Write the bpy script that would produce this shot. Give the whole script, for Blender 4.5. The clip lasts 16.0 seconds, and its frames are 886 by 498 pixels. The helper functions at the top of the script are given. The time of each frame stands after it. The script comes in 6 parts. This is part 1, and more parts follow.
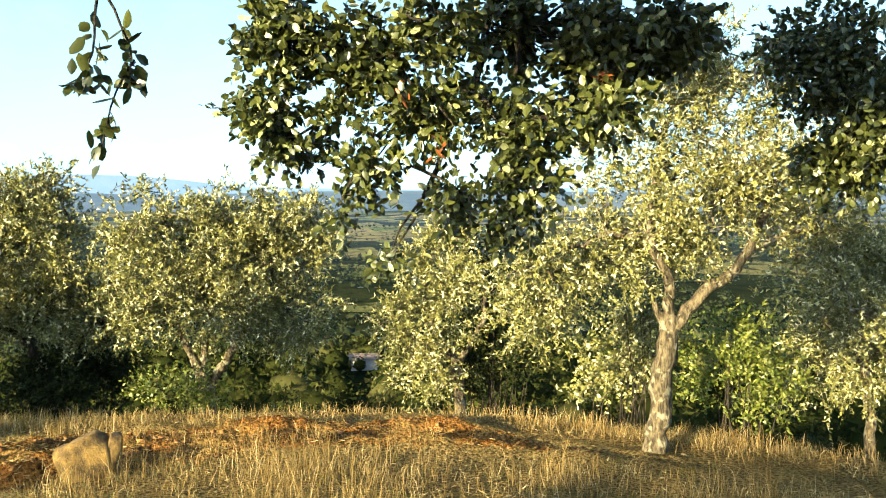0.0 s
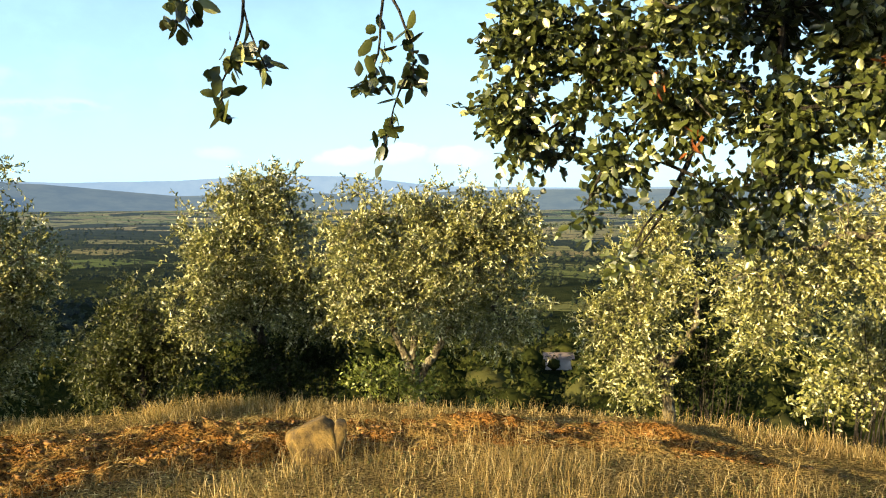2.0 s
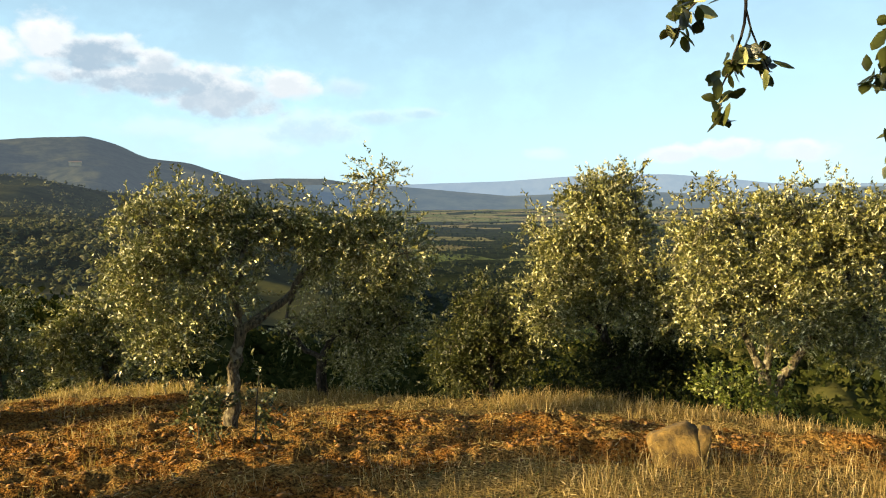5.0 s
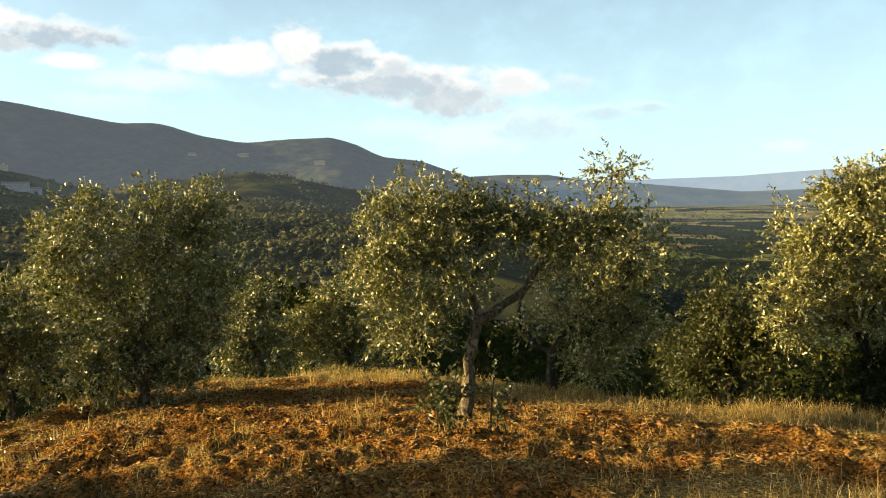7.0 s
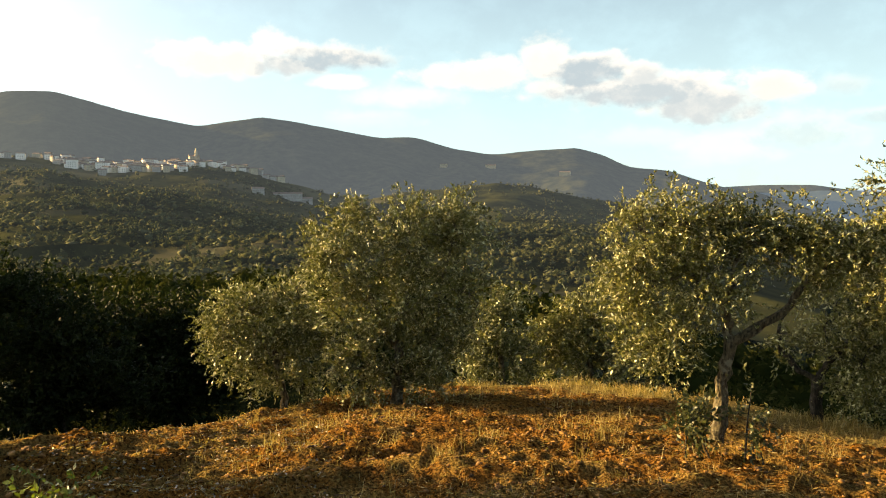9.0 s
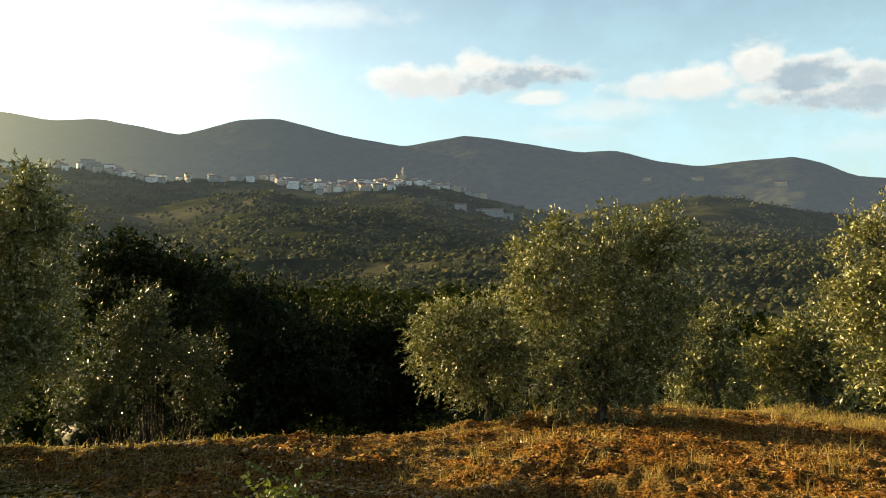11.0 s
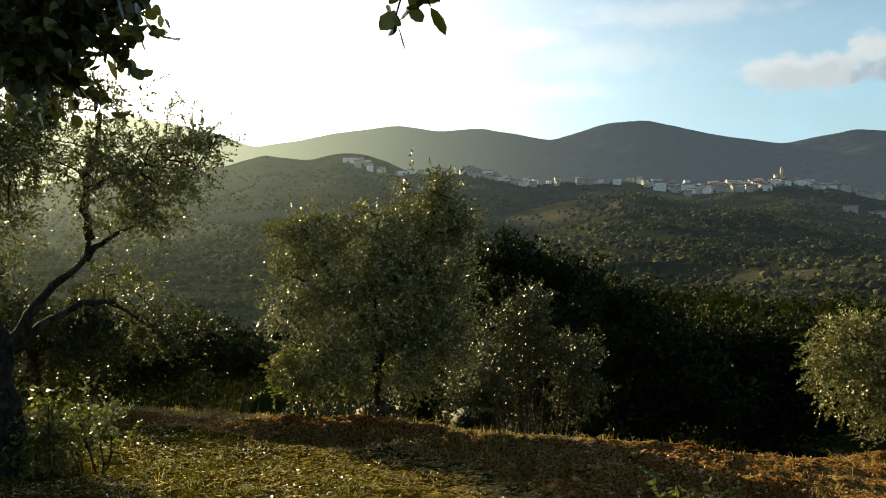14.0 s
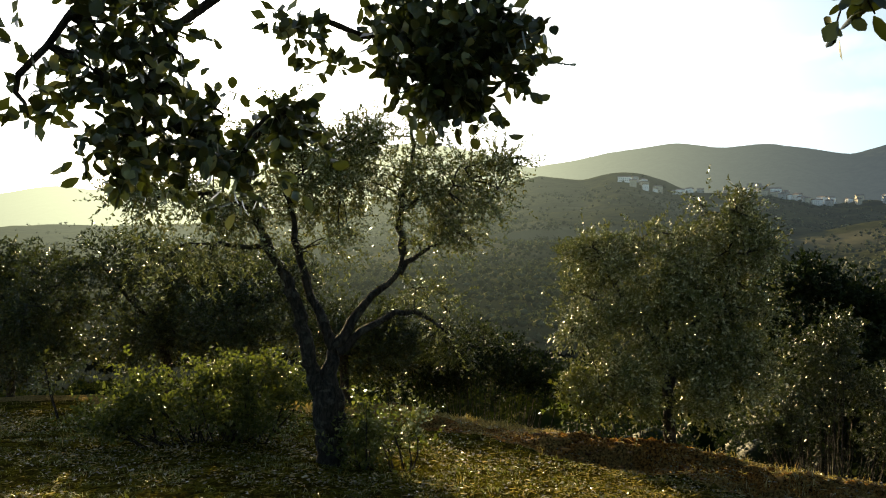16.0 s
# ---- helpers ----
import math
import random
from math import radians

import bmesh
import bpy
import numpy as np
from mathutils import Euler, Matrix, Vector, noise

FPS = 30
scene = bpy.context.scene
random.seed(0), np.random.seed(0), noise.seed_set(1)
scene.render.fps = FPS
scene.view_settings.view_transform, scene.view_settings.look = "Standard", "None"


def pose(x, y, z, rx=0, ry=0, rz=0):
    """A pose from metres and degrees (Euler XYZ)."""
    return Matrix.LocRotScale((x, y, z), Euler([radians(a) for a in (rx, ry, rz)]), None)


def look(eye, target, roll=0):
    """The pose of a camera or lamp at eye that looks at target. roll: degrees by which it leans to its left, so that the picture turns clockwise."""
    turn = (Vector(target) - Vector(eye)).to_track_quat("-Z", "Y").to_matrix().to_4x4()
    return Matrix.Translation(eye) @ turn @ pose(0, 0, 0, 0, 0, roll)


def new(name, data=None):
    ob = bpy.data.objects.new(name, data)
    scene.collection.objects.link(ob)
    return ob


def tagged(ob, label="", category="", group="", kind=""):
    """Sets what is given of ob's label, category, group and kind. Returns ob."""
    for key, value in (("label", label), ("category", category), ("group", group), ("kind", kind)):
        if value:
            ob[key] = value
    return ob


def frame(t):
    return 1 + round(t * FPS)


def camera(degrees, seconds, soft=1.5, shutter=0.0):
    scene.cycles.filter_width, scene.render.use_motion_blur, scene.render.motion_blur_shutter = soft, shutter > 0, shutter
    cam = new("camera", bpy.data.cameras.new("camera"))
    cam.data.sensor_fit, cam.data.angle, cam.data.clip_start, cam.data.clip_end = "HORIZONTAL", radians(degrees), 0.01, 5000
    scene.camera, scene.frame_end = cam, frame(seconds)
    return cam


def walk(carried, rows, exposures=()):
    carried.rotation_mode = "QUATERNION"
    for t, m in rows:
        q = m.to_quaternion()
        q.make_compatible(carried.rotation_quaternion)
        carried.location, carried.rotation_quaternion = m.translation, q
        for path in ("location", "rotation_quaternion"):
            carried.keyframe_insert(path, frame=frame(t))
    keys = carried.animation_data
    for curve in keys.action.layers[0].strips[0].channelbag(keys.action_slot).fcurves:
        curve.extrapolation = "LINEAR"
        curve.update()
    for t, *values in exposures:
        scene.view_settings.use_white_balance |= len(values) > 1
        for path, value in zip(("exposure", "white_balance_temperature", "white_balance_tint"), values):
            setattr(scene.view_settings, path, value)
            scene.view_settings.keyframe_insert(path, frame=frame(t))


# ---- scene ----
cam = camera(57.43, 16.0, soft=1.1)
# seconds, x, y, z, yaw, pitch, roll
PATH = [
    (0.0, 0.021, 0.006, 1.595, 2.17, -3.20, 0.02),
    (0.5, -0.012, -0.002, 1.591, 6.03, -3.25, -0.14),
    (1.0, -0.044, 0.030, 1.592, 9.30, -3.61, -0.44),
    (1.5, -0.103, 0.010, 1.588, 13.04, -3.00, -0.10),
    (2.0, -0.153, 0.045, 1.595, 15.91, -3.29, 0.12),
    (2.5, -0.210, 0.010, 1.595, 18.64, -3.07, 0.30),
    (3.0, -0.265, -0.018, 1.598, 23.25, -2.63, 0.63),
    (5.5, -0.477, -0.150, 1.604, 42.79, -3.61, 0.18),
    (6.0, -0.525, -0.157, 1.600, 47.51, -3.73, 0.12),
    (6.5, -0.536, -0.174, 1.599, 51.24, -3.48, 0.16),
    (7.0, -0.561, -0.177, 1.593, 54.29, -3.46, 0.35),
    (7.5, -0.577, -0.202, 1.596, 58.39, -3.93, 0.74),
    (8.0, -0.572, -0.218, 1.595, 62.57, -3.26, 0.87),
    (8.5, -0.571, -0.213, 1.595, 67.47, -3.16, -0.35),
    (9.0, -0.575, -0.208, 1.598, 71.45, -2.67, -0.04),
    (11.5, -0.569, -0.285, 1.608, 89.75, -1.64, 0.33),
    (12.0, -0.553, -0.320, 1.618, 94.29, -1.82, 0.33),
    (12.5, -0.557, -0.359, 1.615, 98.21, -1.99, 0.35),
    (13.0, -0.568, -0.419, 1.591, 101.29, -1.92, 0.61),
    (13.5, -0.519, -0.457, 1.582, 105.26, -1.69, 0.16),
    (14.0, -0.575, -0.541, 1.609, 111.02, -1.31, -0.14),
    (14.5, -0.540, -0.581, 1.609, 115.36, -0.85, -0.81),
    (15.0, -0.510, -0.626, 1.606, 120.46, -0.86, -1.06),
    (15.5, -0.469, -0.668, 1.600, 125.27, -0.61, -1.17),
    (16.0, -0.408, -0.711, 1.595, 130.17, -0.10, -0.94),
]
walk(cam, [(t, pose(x, y, z, 90 + pitch, roll, yaw)) for t, x, y, z, yaw, pitch, roll in PATH],
     exposures=[(0.0, 2.44, 5850, 8), (1.5, 2.12, 6050, 10), (3.0, 1.86, 6850, 13), (5.5, 1.75, 6850, 13), (9.0, 1.90, 8250, 16), (12.5, 1.34, 6850, 9), (13.5, 1.26, 6800, 9), (16.0, 1.30, 6650, 10)])

# ---- world, sun ----
SUN_AZ, SUN_EL = 144.8, 12.1          # degrees, counter-clockwise from +y
SUN_DIR = Vector((-math.sin(radians(SUN_AZ)) * math.cos(radians(SUN_EL)),
                  math.cos(radians(SUN_AZ)) * math.cos(radians(SUN_EL)), math.sin(radians(SUN_EL))))


class Nodes:
    """Short hand for node trees."""

    def __init__(self, tree):
        self.tree = tree
        tree.nodes.clear()

    def add(self, kind, **values):
        node = self.tree.nodes.new(kind)
        for key, value in values.items():
            setattr(node, key, value)
        return node

    def link(self, a, b):
        self.tree.links.new(a, b)

    def put(self, socket, value):
        if isinstance(value, bpy.types.NodeSocket):
            self.link(value, socket)
        elif value is not None:
            socket.default_value = value

    def math(self, op, a, b=None, c=None, clamp=False):
        node = self.add("ShaderNodeMath", operation=op, use_clamp=clamp)
        for socket, value in zip(node.inputs, (a, b, c)):
            self.put(socket, value)
        return node.outputs[0]

    def mix(self, fac, a, b, blend="MIX"):
        node = self.add("ShaderNodeMix", data_type="RGBA", blend_type=blend)
        self.put(node.inputs[0], fac)
        self.put(node.inputs[6], a)
        self.put(node.inputs[7], b)
        return node.outputs[2]

    def ramp(self, x, lo, hi, a=0.0, b=1.0):
        node = self.add("ShaderNodeMapRange", interpolation_type="SMOOTHSTEP")
        for socket, value in zip(node.inputs, (x, lo, hi, a, b)):
            self.put(socket, value)
        return node.outputs[0]

    def noise(self, vector, scale, detail=4.0, rough=0.55):
        node = self.add("ShaderNodeTexNoise")
        self.put(node.inputs["Vector"], vector)
        node.inputs["Scale"].default_value = scale
        node.inputs["Detail"].default_value = detail
        node.inputs["Roughness"].default_value = rough
        return node.outputs[0]


# clouds: azimuth, elevation, half width, half height, all in degrees, thickness, and how grey the underside is
CLOUDS = [(68.0, 9.4, 3.2, 0.85, 1.0, 0.25), (64.4, 10.3, 1.5, 1.15, 1.0, 0.3), (61.2, 9.6, 3.0, 0.8, 1.0, 1.0), (58.0, 9.2, 1.6, 0.7, 1.0, 0.7),
          (58.5, 8.2, 6.2, 0.85, 1.0, 0.9), (53.6, 7.3, 3.6, 1.25, 1.0, 0.8), (49.3, 8.0, 2.0, 0.75, 1.0, 0.4), (62.5, 8.6, 3.5, 0.6, 0.8, 0.3),
          (45.4, 7.9, 1.3, 0.45, 0.4, 0.6), (43.0, 5.9, 1.8, 0.4, 0.45, 0.8), (40.0, 6.2, 1.3, 0.25, 0.4, 0.8), (47.5, 5.0, 3.0, 0.8, 0.5, 0.7),
          (52.0, 4.4, 3.5, 0.9, 0.45, 0.2), (57.0, 5.0, 3.0, 0.5, 0.3, 0.2), (74.0, 8.0, 3.0, 0.55, 0.5, 0.1), (71.5, 9.3, 2.4, 0.6, 0.8, 0.2),
          (79.2, 10.5, 4.2, 0.62, 1.0, 1.0), (83.0, 11.2, 1.3, 0.75, 1.0, 0.2), (86.6, 10.1, 4.4, 0.85, 1.0, 0.45), (78.6, 8.9, 1.9, 0.4, 0.8, 0.1),
          (82.0, 10.0, 2.6, 0.6, 1.0, 0.8), (22.7, 3.1, 1.7, 0.42, 0.9, 0.3), (19.2, 3.3, 1.9, 0.5, 0.9, 0.3), (14.8, 3.2, 1.9, 0.5, 0.85, 0.3),
          (31.2, 3.3, 1.3, 0.3, 0.5, 0.3), (95.0, 14.4, 5.5, 0.6, 0.45, 0.0), (100.0, 11.8, 3.5, 0.8, 0.4, 0.0), (104.0, 9.6, 4.0, 0.45, 0.5, 0.0),
          (107.5, 13.0, 5.0, 0.5, 0.55, 0.0), (109.0, 7.6, 3.0, 0.5, 0.5, 0.0), (76.5, 6.4, 2.6, 0.4, 0.35, 0.4)]


def build_world():
    world = bpy.data.worlds.new("world")
    scene.world = world
    world.use_nodes = True
    n = Nodes(world.node_tree)
    sky = n.add("ShaderNodeTexSky", sky_type="NISHITA", sun_disc=False)
    sky.sun_elevation, sky.sun_rotation = radians(SUN_EL), radians(-SUN_AZ)
    sky.altitude, sky.air_density, sky.dust_density, sky.ozone_density = 250, 1.0, 0.9, 1.6
    way = n.add("ShaderNodeTexCoord").outputs["Generated"]
    xyz = n.add("ShaderNodeSeparateXYZ")
    n.link(way, xyz.inputs[0])
    az = n.math("MULTIPLY", n.math("ARCTAN2", n.math("MULTIPLY", xyz.outputs[0], -1), xyz.outputs[1]), 57.2958)
    el = n.math("MULTIPLY", n.math("ARCSINE", xyz.outputs[2]), 57.2958)
    stretched = n.add("ShaderNodeMapping")
    n.link(way, stretched.inputs[0])
    stretched.inputs["Scale"].default_value = (1, 1, 1.5)
    wisp = n.noise(stretched.outputs[0], 16, 7, 0.58)
    puff = n.noise(stretched.outputs[0], 44, 6, 0.62)
    billow = n.add("ShaderNodeTexVoronoi", feature="SMOOTH_F1")
    billow.inputs["Scale"].default_value = 42.0
    billow.inputs["Smoothness"].default_value = 0.35
    n.link(stretched.outputs[0], billow.inputs["Vector"])
    heads = n.math("MULTIPLY", n.math("SUBTRACT", 0.45, billow.outputs["Distance"]), 0.6)
    ragged = n.math("ADD", n.math("MULTIPLY", n.math("SUBTRACT", wisp, 0.5), 1.1), n.math("MULTIPLY", n.math("SUBTRACT", puff, 0.5), 1.5))
    total, body = None, None
    for a, e, w, h, thick, dark in CLOUDS:
        dx = n.math("DIVIDE", n.math("SUBTRACT", az, a), w)
        dy = n.math("DIVIDE", n.math("SUBTRACT", el, e), h * 1.38)
        # flat below, heaped above
        dy = n.math("MULTIPLY", dy, n.math("ADD", 1.0, n.math("MULTIPLY", n.math("LESS_THAN", dy, 0.0), 0.25)))
        d = n.math("SQRT", n.math("ADD", n.math("MULTIPLY", dx, dx), n.math("MULTIPLY", dy, dy)))
        rough = n.math("ADD", n.math("MULTIPLY", ragged, 0.8), heads)
        m = n.math("MULTIPLY", n.ramp(n.math("SUBTRACT", d, rough), 1.45 if thick > 0.75 else 1.7, 0.6 if thick > 0.75 else 0.3), thick)
        sunk = n.math("ADD", dy, 0.38)
        core = n.math("SQRT", n.math("ADD", n.math("MULTIPLY", dx, dx), n.math("MULTIPLY", sunk, sunk)))
        low = n.math("MULTIPLY", n.ramp(n.math("SUBTRACT", core, n.math("MULTIPLY", ragged, 0.9)), 1.45, 0.5), dark)
        total = m if total is None else n.math("MAXIMUM", total, m)
        body = low if body is None else n.math("MAXIMUM", body, low)
    total = n.math("MINIMUM", total, 1.0)
    # thin white veil low over the hills
    veil = n.math("MULTIPLY", n.ramp(el, 26.0, 2.0), n.ramp(wisp, 0.35, 0.7, 0.6, 0.8))
    sunny = n.add("ShaderNodeVectorMath", operation="DOT_PRODUCT")
    n.link(way, sunny.inputs[0])
    sunny.inputs[1].default_value = SUN_DIR
    dot = sunny.outputs["Value"]
    glow = n.math("POWER", n.math("MAXIMUM", dot, 0.0), 6.5)
    white = n.mix(glow, (5.1, 5.5, 5.7, 1), (11.5, 11.3, 10.4, 1))
    grey = n.mix(glow, (2.25, 3.1, 3.85, 1), (7.0, 7.6, 8.2, 1))
    cloud = n.mix(n.math("MULTIPLY", body, n.ramp(puff, 0.25, 0.6, 0.75, 1.0)), white, grey)
    col = n.mix(veil, sky.outputs[0], n.mix(glow, (3.25, 5.6, 7.0, 1), (9, 9.6, 9.9, 1)))
    col = n.mix(total, col, cloud)
    # thin bright air round the sun, and its disc
    halo = n.math("ADD", n.math("MULTIPLY", n.math("POWER", n.math("MAXIMUM", dot, 0.0), 40.0), 14.0), n.math("MULTIPLY", n.math("POWER", n.math("MAXIMUM", dot, 0.0), 8.0), 16.0))
    disc = n.math("MULTIPLY", n.ramp(dot, math.cos(radians(1.5)), math.cos(radians(0.4))), 300.0)
    ring = n.add("ShaderNodeCombineColor")
    both = n.math("ADD", halo, disc)
    n.link(both, ring.inputs[0])
    n.link(n.math("MULTIPLY", both, 0.985), ring.inputs[1])
    n.link(n.math("MULTIPLY", both, 0.95), ring.inputs[2])
    col = n.mix(1.0, col, ring.outputs[0], "ADD")
    back = n.add("ShaderNodeBackground")
    n.link(col, back.inputs[0])
    back.inputs[1].default_value = 0.06
    n.link(back.outputs[0], n.add("ShaderNodeOutputWorld").inputs[0])


build_world()
sun_data = bpy.data.lights.new("sun", "SUN")
sun_data.energy, sun_data.angle, sun_data.color = 5.0, radians(0.6), (1.0, 0.77, 0.38)
sun = new("sun", sun_data)
sun.matrix_world = look(SUN_DIR * 50, (0, 0, 0))

# ---- materials ----


def surface(name):
    mat = bpy.data.materials.new(name)
    mat.use_nodes = True
    n = Nodes(mat.node_tree)
    out = n.add("ShaderNodeOutputMaterial")
    bsdf = n.add("ShaderNodeBsdfPrincipled")
    n.link(bsdf.outputs[0], out.inputs[0])
    return mat, n, bsdf, out


def haze_glow(n, air, toward_sun):
    """Kilometres of haze painted as a glow on far land, stronger toward the sun."""
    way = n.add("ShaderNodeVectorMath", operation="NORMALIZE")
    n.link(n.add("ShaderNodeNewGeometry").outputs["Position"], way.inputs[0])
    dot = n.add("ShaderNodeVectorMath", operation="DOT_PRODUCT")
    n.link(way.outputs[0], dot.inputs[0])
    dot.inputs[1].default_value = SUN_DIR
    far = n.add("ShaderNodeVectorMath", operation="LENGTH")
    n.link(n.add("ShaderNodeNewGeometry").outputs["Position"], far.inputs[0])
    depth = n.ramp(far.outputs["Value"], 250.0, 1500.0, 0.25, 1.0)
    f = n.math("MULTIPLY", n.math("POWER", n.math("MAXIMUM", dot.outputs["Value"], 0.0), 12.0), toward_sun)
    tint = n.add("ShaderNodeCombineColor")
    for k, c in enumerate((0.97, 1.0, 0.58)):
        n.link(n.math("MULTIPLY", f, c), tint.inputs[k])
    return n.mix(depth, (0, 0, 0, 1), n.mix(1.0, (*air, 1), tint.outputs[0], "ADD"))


def leaf_material(name, dark, light, pale, pale_part=0.25, through_part=0.35, rough=0.45, air=None, gloss=0.45, patch_scale=1.7):
    """Leaves: a colour per leaf between dark and light, some turned to their pale side, with light through the blade."""
    mat, n, bsdf, out = surface(name)
    island = n.add("ShaderNodeNewGeometry").outputs["Random Per Island"]
    where = n.add("ShaderNodeNewGeometry").outputs["Position"]
    patch = n.noise(where, patch_scale, 3)
    tone = n.math("ADD", n.math("MULTIPLY", island, 0.65), n.math("MULTIPLY", n.math("SUBTRACT", patch, 0.3), 0.7), clamp=True)
    col = n.mix(tone, (*dark, 1), (*light, 1))
    turned = n.ramp(n.math("FRACT", n.math("MULTIPLY", island, 17.3)), 1.0 - pale_part, 1.02 - pale_part)
    col = n.mix(turned, col, (*pale, 1))
    n.link(col, bsdf.inputs["Base Color"])
    bsdf.inputs["Roughness"].default_value = rough
    bsdf.inputs["Specular IOR Level"].default_value = gloss
    thin = n.add("ShaderNodeBsdfTranslucent")
    n.link(n.mix(0.5, col, (light[0] * 1.15, light[1] * 1.5, light[2] * 0.7, 1)), thin.inputs[0])
    both = n.add("ShaderNodeMixShader")
    both.inputs[0].default_value = through_part
    n.link(bsdf.outputs[0], both.inputs[1])
    n.link(thin.outputs[0], both.inputs[2])
    last = both.outputs[0]
    # far leaves glow with haze painted into the material
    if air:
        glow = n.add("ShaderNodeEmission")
        n.link(haze_glow(n, air, 0.085), glow.inputs[0])
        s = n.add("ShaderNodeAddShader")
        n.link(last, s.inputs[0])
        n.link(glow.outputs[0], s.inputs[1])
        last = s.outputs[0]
    n.link(last, out.inputs[0])
    return mat


def bump(n, bsdf, height, strength, distance):
    node = n.add("ShaderNodeBump")
    node.inputs["Strength"].default_value, node.inputs["Distance"].default_value = strength, distance
    n.link(height, node.inputs["Height"])
    n.link(node.outputs[0], bsdf.inputs["Normal"])


def bark_material(name, dark, light, lichen=0.3):
    mat, n, bsdf, out = surface(name)
    where = n.add("ShaderNodeTexCoord").outputs["Object"]
    long = n.add("ShaderNodeMapping")
    n.link(where, long.inputs[0])
    long.inputs["Scale"].default_value = (1, 1, 0.3)
    ridges = n.noise(long.outputs[0], 38, 5, 0.65)
    spots = n.noise(where, 11, 4)
    col = n.mix(n.ramp(ridges, 0.35, 0.68), (*dark, 1), (*light, 1))
    col = n.mix(n.math("MULTIPLY", n.ramp(spots, 0.52, 0.62), lichen), col, (0.34, 0.32, 0.23, 1))
    n.link(col, bsdf.inputs["Base Color"])
    bsdf.inputs["Roughness"].default_value = 0.9
    bsdf.inputs["Specular IOR Level"].default_value = 0.2
    bump(n, bsdf, ridges, 1.0, 0.035)
    return mat


OLIVE_LEAF = leaf_material("olive_leaf", (0.010, 0.014, 0.004), (0.272, 0.264, 0.077), (0.53, 0.51, 0.295), 0.17, 0.08, 0.40, gloss=0.28)
OAK_LEAF = leaf_material("oak_leaf", (0.006, 0.011, 0.003), (0.085, 0.098, 0.022), (0.27, 0.28, 0.12), 0.11, 0.09, 0.34, gloss=0.5)
DRY_LEAF = leaf_material("dry_leaf", (0.17, 0.045, 0.008), (0.27, 0.085, 0.018), (0.2, 0.09, 0.035), 0.1, 0.2)
# olive leaf colour at about a third of its tone, for two shrubs
DARK_OLIVE_LEAF = leaf_material("dark_olive_leaf", (0.007, 0.011, 0.003), (0.085, 0.092, 0.026), (0.20, 0.20, 0.10), 0.10, 0.10, 0.4, gloss=0.25)
SHRUB_LEAF = leaf_material("shrub_leaf", (0.030, 0.050, 0.007), (0.17, 0.19, 0.025), (0.24, 0.25, 0.07), 0.2, 0.28)
# darker leaf copy that paints shade on olives and trees standing in it
SHADED_TREE_LEAF = leaf_material("shaded_tree_leaf", (0.006, 0.009, 0.002), (0.070, 0.076, 0.017), (0.13, 0.13, 0.04), 0.10, 0.16, 0.45, gloss=0.3)
BRAMBLE_LEAF = leaf_material("bramble_leaf", (0.010, 0.013, 0.003), (0.105, 0.110, 0.022), (0.17, 0.165, 0.05), 0.16, 0.45, 0.45, gloss=0.35)
YELLOW_LEAF = leaf_material("yellow_leaf", (0.035, 0.04, 0.007), (0.15, 0.135, 0.02), (0.14, 0.14, 0.045), 0.2, 0.2)
# scrub and woods leaves: dark evergreen tone, with the shade of slope and hollow painted in
SHADED_SCRUB_LEAF = leaf_material("shaded_scrub_leaf", (0.006, 0.010, 0.003), (0.024, 0.032, 0.008), (0.04, 0.046, 0.015), 0.12, 0.15, 0.6, gloss=0.08)
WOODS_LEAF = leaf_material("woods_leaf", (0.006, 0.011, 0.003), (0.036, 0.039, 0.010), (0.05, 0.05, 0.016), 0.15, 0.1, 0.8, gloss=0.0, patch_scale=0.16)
# air in the next two is painted haze, a faint glow of the leaves
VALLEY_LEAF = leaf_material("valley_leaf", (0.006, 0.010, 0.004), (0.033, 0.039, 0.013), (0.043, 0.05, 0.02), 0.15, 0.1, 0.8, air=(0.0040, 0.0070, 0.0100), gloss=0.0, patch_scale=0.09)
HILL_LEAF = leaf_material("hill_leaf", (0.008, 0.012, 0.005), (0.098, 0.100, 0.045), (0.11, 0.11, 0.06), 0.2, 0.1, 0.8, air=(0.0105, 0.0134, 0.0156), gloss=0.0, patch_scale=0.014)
STRAW = leaf_material("straw", (0.10, 0.064, 0.020), (0.36, 0.245, 0.085), (0.50, 0.39, 0.19), 0.24, 0.36, 0.7, gloss=0.2)
FALLEN_LEAF = leaf_material("fallen_leaf", (0.06, 0.042, 0.02), (0.20, 0.16, 0.085), (0.34, 0.30, 0.20), 0.2, 0.15, 0.3, gloss=0.6)
# the pale share of blades is painted glints of dew on green grass
GREEN_GRASS = leaf_material("green_grass", (0.020, 0.026, 0.003), (0.155, 0.152, 0.020), (0.36, 0.35, 0.16), 0.16, 0.40, 0.42, gloss=0.4)
OLIVE_BARK = bark_material("olive_bark", (0.028, 0.022, 0.013), (0.155, 0.127, 0.075), 0.5)
# dark bark of oaks and brushwood, also the painted shade on some olive trunks
DARK_SHADED_BARK = bark_material("dark_shaded_bark", (0.011, 0.009, 0.006), (0.040, 0.033, 0.024), 0.10)


